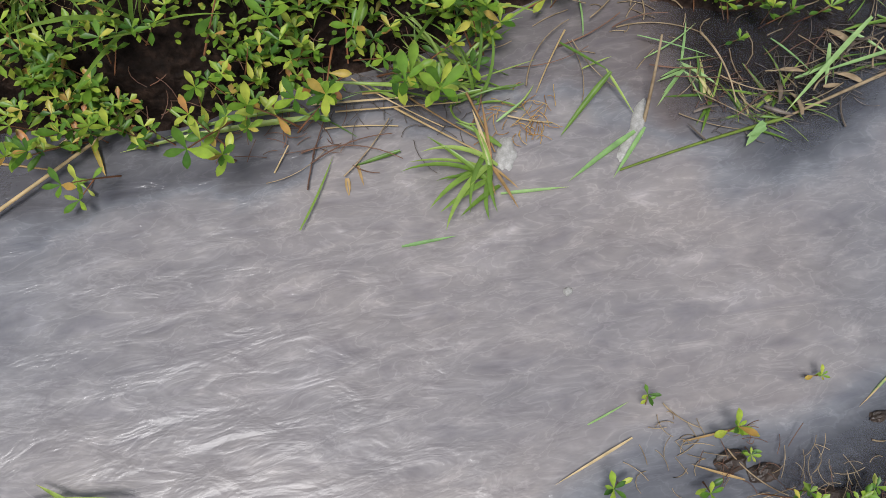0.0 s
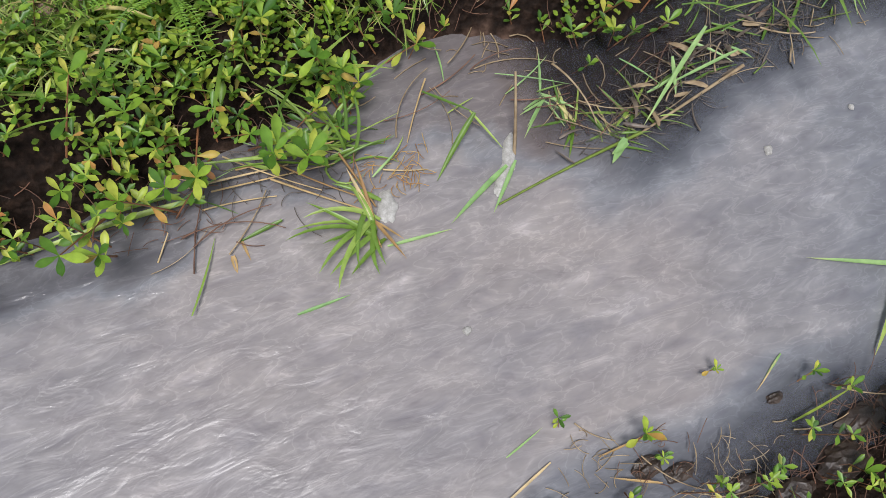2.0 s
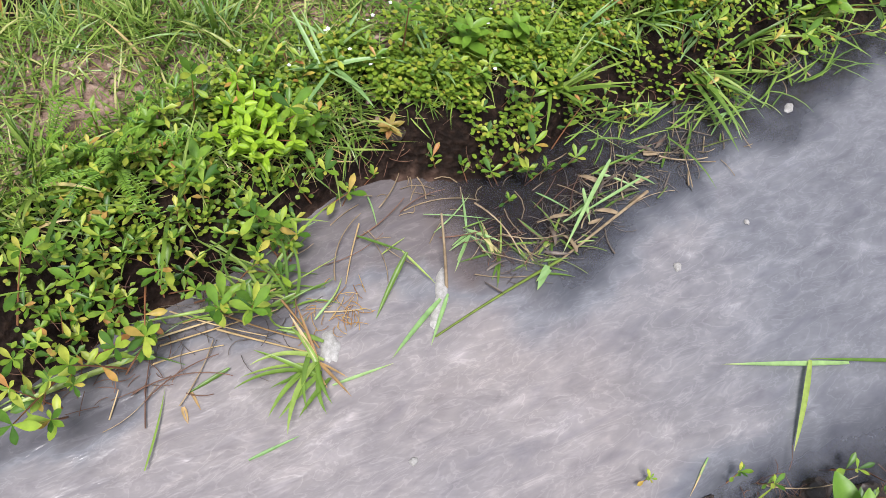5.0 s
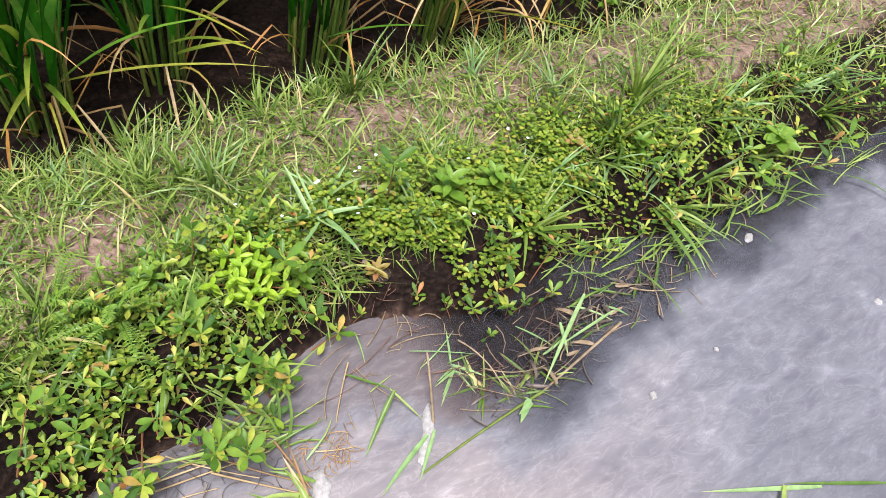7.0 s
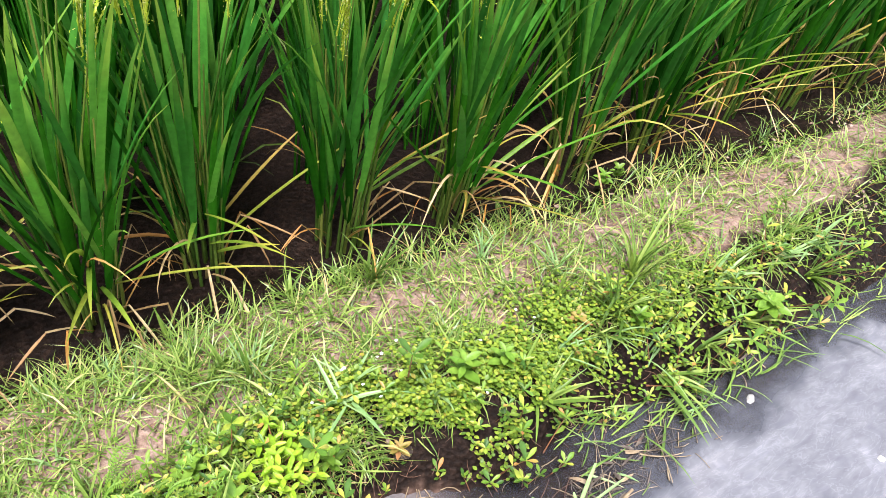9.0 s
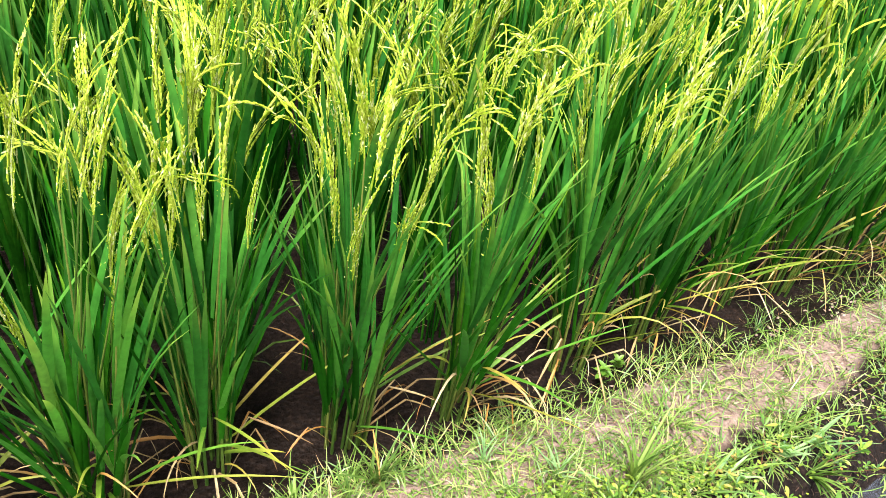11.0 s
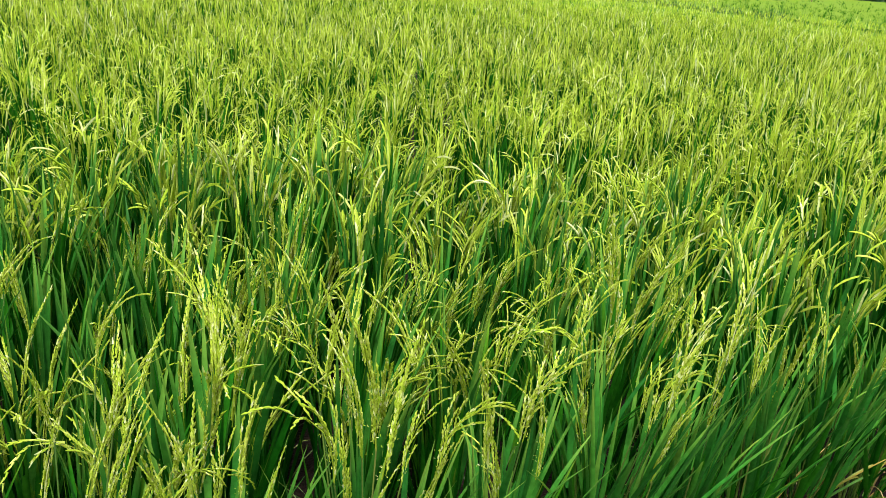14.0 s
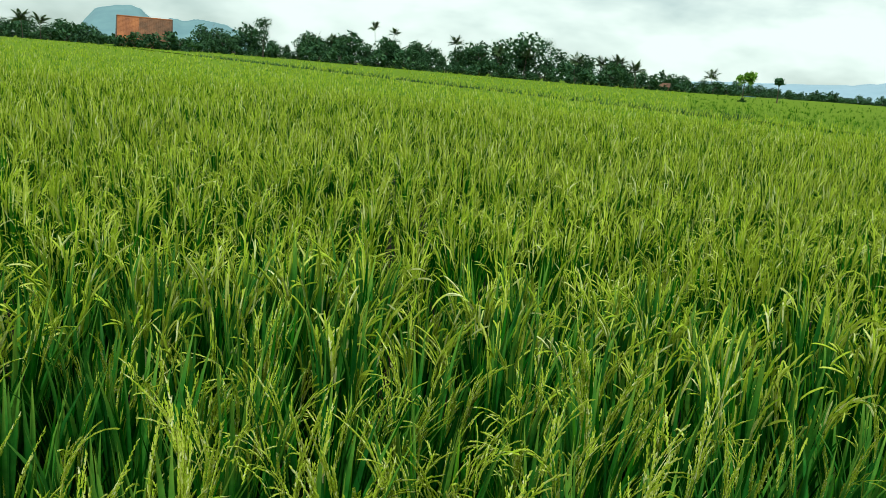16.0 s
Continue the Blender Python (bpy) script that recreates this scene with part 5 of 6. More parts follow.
# grass of the bund
pts, tall = [], []
while len(pts) < 40000:
    x = -0.9 + 5.6 * rnd(rng, 0, 1) ** 1.5
    y = rnd(rng, 0.66, 1.13)
    clump = noise.noise((x * 7, y * 9, 4.0)) * 0.5 + 0.5
    if rnd(rng, 0, 1) > (0.02 + 1.15 * clump) * (1 - 0.82 * bareness(x, y)) * (1.0 if y + inner_shift(x) < 1.06 + 0.05 * noise.noise((x * 6, 0, 1)) else 0.25):
        continue
    pts.append((x, y, ground_height(x, y) - 0.003))
    tall.append(0.5 + clump * 0.8)
pts, tall = np.array(pts), np.array(tall)
n = len(pts)
green = rnd(rng, 0, 1, n) < 0.74
def lying(k, longest, widest, flat):
    m = k.sum()
    return ribbons(pts[k], rnd(rng, 0, 6.28, m), rnd(rng, flat, 1.55, m), rnd(rng, 0.0, 1.0, m) * (1.7 - flat), rnd(rng, 0.35, 1.0, m) * longest * tall[k], rnd(rng, 0.4, 1.0, m) * widest, segs=3, fold=0, roll=rnd(rng, -0.6, 0.6, m), twist=rng.normal(0, 0.5, m))


deep = green & (rnd(rng, 0, 1, n) < 0.38)
stuff("bund_grass_deep", lying(deep, 0.10, 0.0042, 0.4), LUSH, "deep green grass blades on the earth bund", "grass")
stuff("bund_grass", lying(green & ~deep, 0.11, 0.0040, 0.45), GRASS, "short matted green grass on the earth bund", "grass")
stuff("bund_dry_grass", lying(~green, 0.065, 0.0020, 1.25), STRAW, "dry straw bits lying among the grass", "dry grass")
n = 1500
x, y = -0.6 + 3.6 * rnd(rng, 0, 1, n) ** 1.3, rnd(rng, 0.68, 1.08, n)
crumb = tubes(np.c_[x, y, [ground_height(a, b) - 0.001 for a, b in zip(x, y)]], rnd(rng, 0, 6.28, n), rnd(rng, 1.2, 1.6, n), np.zeros(n), rnd(rng, 0.005, 0.016, n), rnd(rng, 0.002, 0.006, n), 2, 5, np.array([0.55, 1.0, 0.4]))
stuff("soil_crumbs", crumb, CRUMB, "small dry crumbs of soil on the bund", "soil crumbs")
n = 9000
x = 4.5 + 22 * rnd(rng, 0, 1, n) ** 1.4
y = rnd(rng, 0.62, 1.13, n)
far_bund = ribbons(np.c_[x, y, np.interp(y, [0.6, 0.8, 1.0, 1.13], [0.05, 0.13, 0.13, 0.06])], rnd(rng, 0, 6.28, n), rnd(rng, 0.1, 1.1, n), rnd(rng, 0, 0.9, n), rnd(rng, 0.04, 0.12, n), 0.003 + x * 0.0004, segs=2, fold=0)
stuff("bund_grass_beyond", far_bund, GRASS, "grass along the bund further on", "grass")


n = 7000
x, y = rnd(rng, -3.5, 6.0, n), -0.24 - 1.6 * rnd(rng, 0, 1, n) ** 1.5
near_grass = ribbons(np.c_[x, y, [ground_height(a, b) - 0.003 for a, b in zip(x, y)]], rnd(rng, 0, 6.28, n), rnd(rng, 0.3, 1.5, n), rnd(rng, -0.2, 0.8, n), rnd(rng, 0.04, 0.11, n), rnd(rng, 0.003, 0.006, n), segs=2, fold=0)
stuff("near_bank_grass", near_grass, GRASS, "short grass along the near bank", "grass")
n = 5000
x, y = -0.9 - 14 * rnd(rng, 0, 1, n) ** 1.4, rnd(rng, 0.62, 1.13, n)
left_bund = ribbons(np.c_[x, y, np.interp(y, [0.6, 0.8, 1.0, 1.13], [0.05, 0.13, 0.13, 0.06])], rnd(rng, 0, 6.28, n), rnd(rng, 0.1, 1.1, n), rnd(rng, 0, 0.9, n), rnd(rng, 0.04, 0.12, n), 0.003 - x * 0.0004, segs=2, fold=0)
stuff("bund_grass_back", left_bund, GRASS, "grass along the bund behind", "grass")


def grass_tuft(x, y, z, count, ln, width, material, label, lean=(0.05, 0.8), toward=None, spread=3.14, bend=(0.1, 1.0), segs=6):
    """A grass tuft, blade by blade."""
    ob = thing("grass_tuft", label, "grass", "grass tufts on the bund")
    for i in range(count):
        a = rnd(rng, -spread, spread) + (toward if toward is not None else 0.0)
        v, q, al = one(ribbons, (rng.normal(0, 0.006), rng.normal(0, 0.006), -0.004), a, rnd(rng, *lean), rnd(rng, *bend), ln * rnd(rng, 0.55, 1.1), width * rnd(rng, 0.7, 1.15), segs=segs, fold=0.3, roll=rnd(rng, -0.5, 0.5), power=1.2)
        part("blade", mesh_of("blade", v, q, material, al), ob)
    ob.matrix_basis = Matrix.Translation((x, y, z))
    return ob


grass_tuft(0.595, 1.02, 0.12, 22, 0.17, 0.006, LUSH, "tall bright green grass tuft beside the paddy mud")
grass_tuft(1.09, 0.76, 0.14, 26, 0.22, 0.008, LUSH, "tall broad-bladed green grass tuft on the bund", (0.02, 0.6))
grass_tuft(1.0, 0.70, 0.13, 16, 0.17, 0.008, LUSH, "broad-bladed green grass tuft on the bund", (0.1, 0.8))
grass_tuft(0.395, 0.748, 0.155, 8, 0.125, 0.008, PALE_GRASS, "pale grey-green grass spreading like a star", (0.8, 1.5), bend=(0.0, 0.7))
grass_tuft(0.43, 0.79, 0.14, 7, 0.13, 0.007, PALE_GRASS, "pale grey-green grass tuft on the bund", (0.2, 1.0), bend=(0.0, 0.7))
grass_tuft(0.56, 0.70, 0.13, 8, 0.12, 0.008, PALE_GRASS, "pale grey-green grass leaning over the bank", (0.2, 0.9))
grass_tuft(0.30, 0.80, 0.14, 8, 0.10, 0.006, GRASS, "small green grass tuft on the bund")
grass_tuft(0.17, 0.86, 0.14, 9, 0.11, 0.0065, GRASS, "small green grass tuft on the bund")
grass_tuft(0.27, 0.88, 0.14, 9, 0.10, 0.006, GRASS, "small green grass tuft on the bund")
grass_tuft(-0.05, 0.72, 0.13, 16, 0.16, 0.006, GRASS, "leaning grass tuft over the weedy bank", toward=-1.2, spread=1.4)
grass_tuft(0.76, 0.62, 0.08, 18, 0.14, 0.007, LUSH, "grass tuft hanging over the ditch", (0.3, 1.2), -0.9, 1.5)
grass_tuft(1.05, 0.58, 0.05, 16, 0.17, 0.008, LUSH, "grass tuft trailing into the water", (0.8, 1.5), -0.8, 1.1)
grass_tuft(1.3, 0.60, 0.06, 14, 0.16, 0.007, LUSH, "grass tuft trailing into the water", (0.7, 1.5), -0.7, 1.2)
grass_tuft(1.55, 0.62, 0.08, 20, 0.15, 0.007, LUSH, "grass tuft hanging over the ditch", (0.3, 1.3), -0.9, 1.6)
for i in range(80):
    x = -0.6 + 4.4 * rnd(rng, 0, 1) ** 1.3
    y = rnd(rng, 0.63 if x > 0.6 else 0.72, 1.10)
    if bareness(x, y) > 0.5:
        continue
    grass_tuft(x, y, ground_height(x, y), int(rnd(rng, 7, 13)), rnd(rng, 0.06, 0.13), rnd(rng, 0.004, 0.0065), (GRASS, LUSH, PALE_GRASS, LUSH)[i % 4], "small green grass tuft on the bund", segs=4)


for i in range(18):
    x = rnd(rng, 0.45, 1.7)
    y = far_edge(x) + rnd(rng, 0.04, 0.16)
    grass_tuft(x, y, ground_height(x, y), int(rnd(rng, 5, 10)), rnd(rng, 0.10, 0.18), rnd(rng, 0.004, 0.008), (LUSH, LUSH, PALE_GRASS)[i % 3], "long-bladed grass tuft leaning over the bank", (0.3, 1.2), -1.0, 1.8, segs=5)

for x, y, k in ((-0.48, 0.60, 8), (-0.33, 0.66, 7), (-0.2, 0.60, 7), (-0.08, 0.62, 8), (0.02, 0.60, 7), (0.10, 0.63, 7), (-0.58, 0.72, 8), (-0.25, 0.75, 8), (0.2, 0.60, 6)):
    grass_tuft(x, y, ground_height(x, y) + 0.01, k, rnd(rng, 0.13, 0.19), rnd(rng, 0.004, 0.007), LUSH, "thin-bladed grass tuft among the bank weeds", (0.1, 1.1), -1.2, 2.2, segs=5)


def on(x, y):
    return Matrix.Translation((x, y, max(ground_height(x, y), 0.0)))


# single herbs that stand out
lime = thing("lime_herb", "bushy herb with bright lime-green leaves on the bank", "herb")
for k in range(20):
    a, rr = k * 2.4, 0.004 + 0.055 * (k / 20)
    t = one(tubes, (math.cos(a) * rr * 0.4, math.sin(a) * rr * 0.4, -0.01), a, 0.05 + rr * 9, 0.1, rnd(rng, 0.05, 0.085), 0.002, segs=3, sides=5)
    shoot = part("stem", mesh_of("stem", *t[:2], WEED_STEM), lime)
    tip = t[0][-5:].mean(0)
    for j in range(14):
        part("leaf", LIME_LEAVES[rng.integers(0, 4)], shoot, "", leaf_pose(tip - np.array((0, 0, 0.012 * (j // 4))), j * 2.1 + a, rnd(rng, -0.3, 0.9), rnd(rng, 0.28, 0.56)))
lime.matrix_basis = Matrix.Translation((0.255, 0.70, 0.13)) @ Matrix.Rotation(0.4, 4, "X") @ Matrix.Scale(1.08, 4)

for x, y, s in ((0.462, 0.655, 0.72), (0.90, 0.715, 1.0), (0.872, 0.695, 0.8), (1.28, 0.70, 0.7)):
    rosette("rusty_herb", "small herb with rust-brown tinted leaves", "herb", RUST_LEAVES, 6, 0.03, (0.1, 0.6), 2, 0.012).matrix_basis = on(x, y) @ Matrix.Scale(s, 4)
for x, y, s in ((0.615, 0.70, 1.0), (0.70, 0.69, 0.9), (0.16, 0.66, 0.8), (0.33, 0.67, 0.8), (1.02, 0.66, 0.8), (1.28, 1.08, 0.8), (1.35, 1.10, 0.7), (0.12, 0.73, 0.8)):
    rosette("leafy_herb", "leafy green herb on the bank", "herb", HERB_LEAVES, 4, 0.05, (0.1, 0.8), 3, 0.017).matrix_basis = on(x, y) @ Matrix.Scale(s, 4)
rosette("broad_leaved_herb", "broad-leaved light green herb at the water's edge", "herb", BIG_LEAVES, 6, 0.05, (0.0, 0.6), 2, 0.02).matrix_basis = Matrix.Translation((1.335, 0.575, 0.09)) @ Matrix.Scale(0.7, 4)
rosette("broad_leaved_herb", "broad-leaved bright green herb on the near bank", "herb", BIG_LEAVES, 5, 0.055, (0.0, 0.5), 2, 0.02).matrix_basis = Matrix.Translation((0.745, -0.175, 0.02))


def feathery(ln, r):
    ob = thing("feathery_herb", "feathery herb with rows of tiny leaflets", "herb")
    for k in range(14):
        a, tilt = rnd(r, -3.6, 0.9), rnd(r, 0.1, 1.1)
        bd = rnd(r, 0.3, 0.9)
        s, p, d, side = centre_lines([(0, 0, 0)], [a], [tilt], [bd], [ln], 12)
        rib = one(tubes, (0, 0, 0), a, tilt, bd, ln, 0.0012, segs=6, sides=4)
        at = np.linspace(0.2, 1.0, 16)
        pos = np.array([[np.interp(t, s, p[0, :, c]) for c in range(3)] for t in at])
        tl = ribbons(np.concatenate([pos, pos]), np.r_[np.full(16, a + 1.2), np.full(16, a - 1.2)], np.full(32, 1.35), np.full(32, 0.3), rnd(r, 0.005, 0.011, 32), np.full(32, 0.0022), segs=2, fold=0.2, shape="oval")
        part("frond", mesh_of("frond", *joined([rib, tl])[:2], BROAD), ob)
    return ob


feathery(0.14, rng).matrix_basis = Matrix.Translation((0.06, 0.70, 0.15))
feathery(0.10, rng).matrix_basis = Matrix.Translation((-0.02, 0.76, 0.13))

# sprigs standing in the shallows by the near bank
for x, y, s in ((0.40, -0.039, 0.9), (0.377, -0.078, 0.8), (0.275, -0.058, 0.8), (0.658, -0.049, 0.6), (0.708, -0.064, 0.8), (0.66, -0.15, 0.9), (0.82, -0.10, 0.9), (0.44, -0.05, 0.5), (0.33, 0.02, 0.5), (0.54, 0.015, 0.45), (0.50, -0.15, 0.9)):
    sprig(rng, 0.045, 0.3, "small weed sprig growing from the shallows").matrix_basis = Matrix.Translation((x, y, 0.0)) @ Matrix.Scale(s * 1.25, 4)

# sprigs on the bare bank of the hollow and beside the caught debris
for x, y, s in ((0.40, 0.625, 0.7), (0.44, 0.645, 0.8), (0.47, 0.63, 0.7), (0.53, 0.585, 0.9), (0.57, 0.555, 0.8), (0.62, 0.535, 1.0), (0.66, 0.52, 0.9), (0.72, 0.52, 1.0), (0.59, 0.50, 0.7), (0.35, 0.60, 0.8)):
    sprig(rng, 0.05, 0.4, "small weed sprig on the bare wet bank").matrix_basis = on(x, y) @ Matrix.Scale(s, 4)
n = 80
x = rnd(rng, 0.36, 1.1, n)
y = np.array([far_edge(a) for a in x]) - rnd(rng, -0.04, 0.16, n)
bits = tubes(np.c_[x, y, [max(ground_height(a, b), 0.0) + 0.003 for a, b in zip(x, y)]], rng.normal(0.4, 0.9, n), rnd(rng, 1.35, 1.6, n), rnd(rng, -0.1, 0.1, n), rnd(rng, 0.015, 0.06, n), rnd(rng, 0.0005, 0.0012, n), 3, 3, np.ones(4), twist=rng.normal(0, 0.7, n))
stuff("drowned_stems", bits, TWIG, "drowned brown stems and bits along the bank", "plant litter")

# growth and dead roots on the near bank
n = 90
x = rnd(rng, 0.42, 1.25, n)
y = np.array([near_edge(a) for a in x]) + 0.05 - 0.22 * rnd(rng, 0, 1, n) ** 1.5
lf, st = sprig_cloud(np.c_[x, y, [max(ground_height(a, b), 0.0) - 0.004 for a, b in zip(x, y)]], 0.6, 0.017, 2)
stuff("near_bank_weeds", lf, WEED, "low green weeds along the near bank", "weeds")
stuff("near_bank_weed_stems", st, WEED_STEM, "reddish-brown weed stems on the near bank", "weed stems")
n = 260
x = rnd(rng, 0.40, 1.2, n)
y = np.array([near_edge(a) for a in x]) - np.abs(rng.normal(0.0, 0.06, n)) + 0.015
litter = tubes(np.c_[x, y, [max(ground_height(a, b), 0.0) + 0.003 for a, b in zip(x, y)]], rnd(rng, 0, 6.28, n), rnd(rng, 1.1, 1.65, n), rnd(rng, -0.3, 0.3, n), rnd(rng, 0.02, 0.06, n), rnd(rng, 0.0004, 0.0008, n), 4, 3, np.ones(5), twist=rng.normal(0, 0.8, n))
stuff("near_bank_litter", litter, ROOT, "dead roots and stems littering the near bank", "plant litter")


def clod(x, y, z, sx, sy, sz, seed):
    bm = bmesh.new()
    bmesh.ops.create_icosphere(bm, subdivisions=3, radius=1)
    for v in bm.verts:
        k = 1 + 0.35 * noise.noise(v.co * 1.6 + Vector((seed, 0, 0))) + 0.18 * noise.noise(v.co * 4.5 + Vector((0, seed, 0)))
        v.co = Vector((v.co.x * sx, v.co.y * sy, v.co.z * sz)) * k
    me = bpy.data.meshes.new("mud_clod")
    bm.to_mesh(me)
    bm.free()
    me.materials.append(MUD)
    ob = tagged(new("mud_clod", me), "dark wet clod of mud and roots in the shallows", "mud clod")
    ob.matrix_basis = Matrix.Translation((x, y, z))


for i, (x, y, sx, sy, sz) in enumerate(((0.415, -0.066, 0.022, 0.013, 0.010), (0.45, -0.088, 0.02, 0.012, 0.009), (0.715, -0.125, 0.034, 0.02, 0.015), (0.62, -0.054, 0.012, 0.007, 0.006), (0.775, -0.12, 0.026, 0.02, 0.013), (0.52, -0.135, 0.024, 0.013, 0.009), (0.47, 0.655, 0.02, 0.014, 0.012), (0.66, -0.165, 0.04, 0.026, 0.02), (0.84, -0.175, 0.045, 0.03, 0.022), (0.58, -0.17, 0.03, 0.02, 0.014), (0.92, -0.2, 0.05, 0.03, 0.02))):
    clod(x, y, 0.002 if y < 0.5 else ground_height(x, y), sx, sy, sz, i * 3.7)


# ---------------------------------------------------------------- things lying on the water
def laid(name, label, category, p0, p1, width, material, rise=0.0, sag=0.0, roll=0.0, group=""):
    """A blade or straw lying from p0 to p1."""
    a, b = Vector(p0), Vector(p1)
    d = b - a
    v, q, al = one(ribbons, tuple(a), math.atan2(d.y, d.x), math.acos(max(-1, min(1, d.z / d.length))) - sag, 2 * sag, d.length * (1 + 0.3 * sag * sag), width * 0.68, segs=8, fold=0.35, roll=roll, power=1.0, twist=rise)
    return tagged(new(name, mesh_of(name, v, q, material, al)), label, category, group)


def stick(name, label, category, p0, p1, radius, material, bow=0.0):
    a, b = Vector(p0), Vector(p1)
    d = b - a
    v, q, al = one(tubes, tuple(a), math.atan2(d.y, d.x) - bow, math.acos(max(-1, min(1, d.z / d.length))), 0.0, d.length * (1 + bow * bow / 6), radius, segs=8, sides=6, prof=np.linspace(1, 0.6, 9), twist=2 * bow)
    return tagged(new(name, mesh_of(name, v, q, material, al)), label, category)


W = "floating plant litter"
for i in range(26):
    f = rnd(rng, 0, 1)
    x, y, a = 0.52 + 0.5 * f + rng.normal(0, 0.03), 0.40 + 0.10 * f + rng.normal(0, 0.03), rnd(rng, 0, 6.28)
    ln = rnd(rng, 0.02, 0.045)
    laid("dead_leaf", "soaked brown leaf caught in the debris", "leaf", (x, y, rnd(rng, 0.004, 0.015)), (x + math.cos(a) * ln, y + math.sin(a) * ln, rnd(rng, 0.002, 0.02)), rnd(rng, 0.006, 0.014), (ROT, ROT, TWIG)[i % 3], rnd(rng, -0.8, 0.8), 0.3, rnd(rng, -0.6, 0.6), group=W)
# the raft of soaked blades that lies off the bank
for i in range(52):
    f = rnd(rng, 0, 1)
    x, y = 0.60 + 0.72 * f + rng.normal(0, 0.03), 0.385 + 0.165 * f + rng.normal(0, 0.028)
    a, ln = rng.normal(0.35, 0.75), rnd(rng, 0.02, 0.10)
    p0, p1 = (x - math.cos(a) * ln / 2, y - math.sin(a) * ln / 2, rnd(rng, 0.002, 0.012)), (x + math.cos(a) * ln / 2, y + math.sin(a) * ln / 2, rnd(rng, 0.002, 0.02))
    if i % 2:
        laid("drifting_grass", "soaked grass blade caught along the bank", "grass blade", p0, p1, rnd(rng, 0.003, 0.010), (LUSH, PALE_GRASS, ROT, LUSH)[i // 2 % 4], rnd(rng, -0.6, 0.6), 0.06, group=W)
    else:
        stick("straw", "thin dry straw caught along the water's edge", "straw", p0, p1, rnd(rng, 0.0007, 0.0018), (ROT, TWIG, STALK)[i // 2 % 3], rnd(rng, -0.5, 0.5))
for i in range(46):
    x = rnd(rng, -0.08, 0.95)
    y = far_edge(x) - abs(rng.normal(0.075, 0.055))
    a, ln = rng.normal(0.0, 0.8), rnd(rng, 0.035, 0.14)
    p0, p1 = (x - math.cos(a) * ln / 2, y - math.sin(a) * ln / 2, rnd(rng, 0.003, 0.014)), (x + math.cos(a) * ln / 2, y + math.sin(a) * ln / 2, rnd(rng, 0.003, 0.022))
    if i % 3 == 0:
        laid("drifting_grass", "thin grass blade caught along the water's edge", "grass blade", p0, p1, rnd(rng, 0.003, 0.006), (LUSH, PALE_GRASS)[i % 2], rnd(rng, -0.5, 0.5), 0.08, group=W)
    else:
        stick("straw", "thin dry straw caught along the water's edge", "straw", p0, p1, rnd(rng, 0.0006, 0.0013), (STRAW, TWIG, ROOT)[i % 3], rnd(rng, -0.5, 0.5))
stick("long_straw", "long yellow straw stalk lying across the water", "straw", (-0.60, 0.335, 0.004), (-0.205, 0.545, 0.03), 0.0035, STRAW)
laid("bent_straw", "bent yellow leaf hanging from the straw stalk", "leaf", (-0.30, 0.508, 0.012), (-0.290, 0.458, 0.002), 0.010, RICE_OLD, group=W)
laid("drifting_grass", "long green grass blade floating by the bank", "grass blade", (0.01, 0.484, 0.012), (-0.268, 0.5, 0.006), 0.013, LUSH, 0.1, 0.08, group=W)
laid("drifting_grass", "green grass blade floating by the bank", "grass blade", (-0.02, 0.50, 0.012), (-0.21, 0.515, 0.006), 0.009, LUSH, 0.2, 0.1, group=W)
laid("drifting_grass", "green grass blade floating by the bank", "grass blade", (-0.21, 0.545, 0.03), (-0.15, 0.48, 0.005), 0.007, LUSH, group=W)
stick("straw", "short pale straw on the water", "straw", (-0.075, 0.42, 0.003), (-0.05, 0.452, 0.012), 0.0013, STRAW)
laid("dead_leaf", "pale drowned leaf at the surface", "leaf", (0.018, 0.395, 0.002), (0.016, 0.37, 0.001), 0.011, STRAW, group=W)
laid("dead_leaf", "pale drowned leaf at the surface", "leaf", (0.035, 0.415, 0.002), (0.038, 0.38, 0.001), 0.006, STRAW, group=W)
laid("drifting_grass", "green grass blade trailing in the water", "grass blade", (0.095, 0.418, 0.008), (0.028, 0.41, 0.002), 0.009, LUSH, group=W)
laid("drifting_grass", "faded grass blade drifting under the surface", "grass blade", (0.07, 0.287, 0.002), (0.145, 0.287, 0.003), 0.007, PALE_GRASS, group=W)
laid("drifting_grass", "faded grass blade drifting at the surface", "grass blade", (0.215, 0.333, 0.004), (0.31, 0.325, 0.002), 0.007, PALE_GRASS, group=W)

tuft = thing("drowned_grass_tuft", "uprooted green grass tuft lying in the stream", "grass")
for tx, ty, w in ((0.125, 0.299, 0.012), (0.14, 0.303, 0.011), (0.163, 0.297, 0.012), (0.155, 0.318, 0.011), (0.196, 0.306, 0.010), (0.118, 0.325, 0.011), (0.095, 0.394, 0.011), (0.12, 0.40, 0.010), (0.105, 0.38, 0.009), (0.135, 0.36, 0.009), (0.178, 0.30, 0.010), (0.15, 0.35, 0.010), (0.208, 0.33, 0.008), (0.13, 0.42, 0.010), (0.17, 0.425, 0.010), (0.192, 0.43, 0.012)):
    a, b = Vector((0.208 + rng.normal(0, 0.008), 0.368 + rng.normal(0, 0.012), 0.012)), Vector((tx, ty, rnd(rng, 0.003, 0.02)))
    d = b - a
    v, q, al = one(ribbons, tuple(a), math.atan2(d.y, d.x) - 0.25, 1.2, 0.55, d.length * 1.08, w * 0.72, segs=8, fold=0.3, roll=rnd(rng, -0.5, 0.5), twist=rnd(rng, 0.0, 0.9))
    part("blade", mesh_of("blade", v, q, LUSH if w > 0.0085 else STRAW, al), tuft)
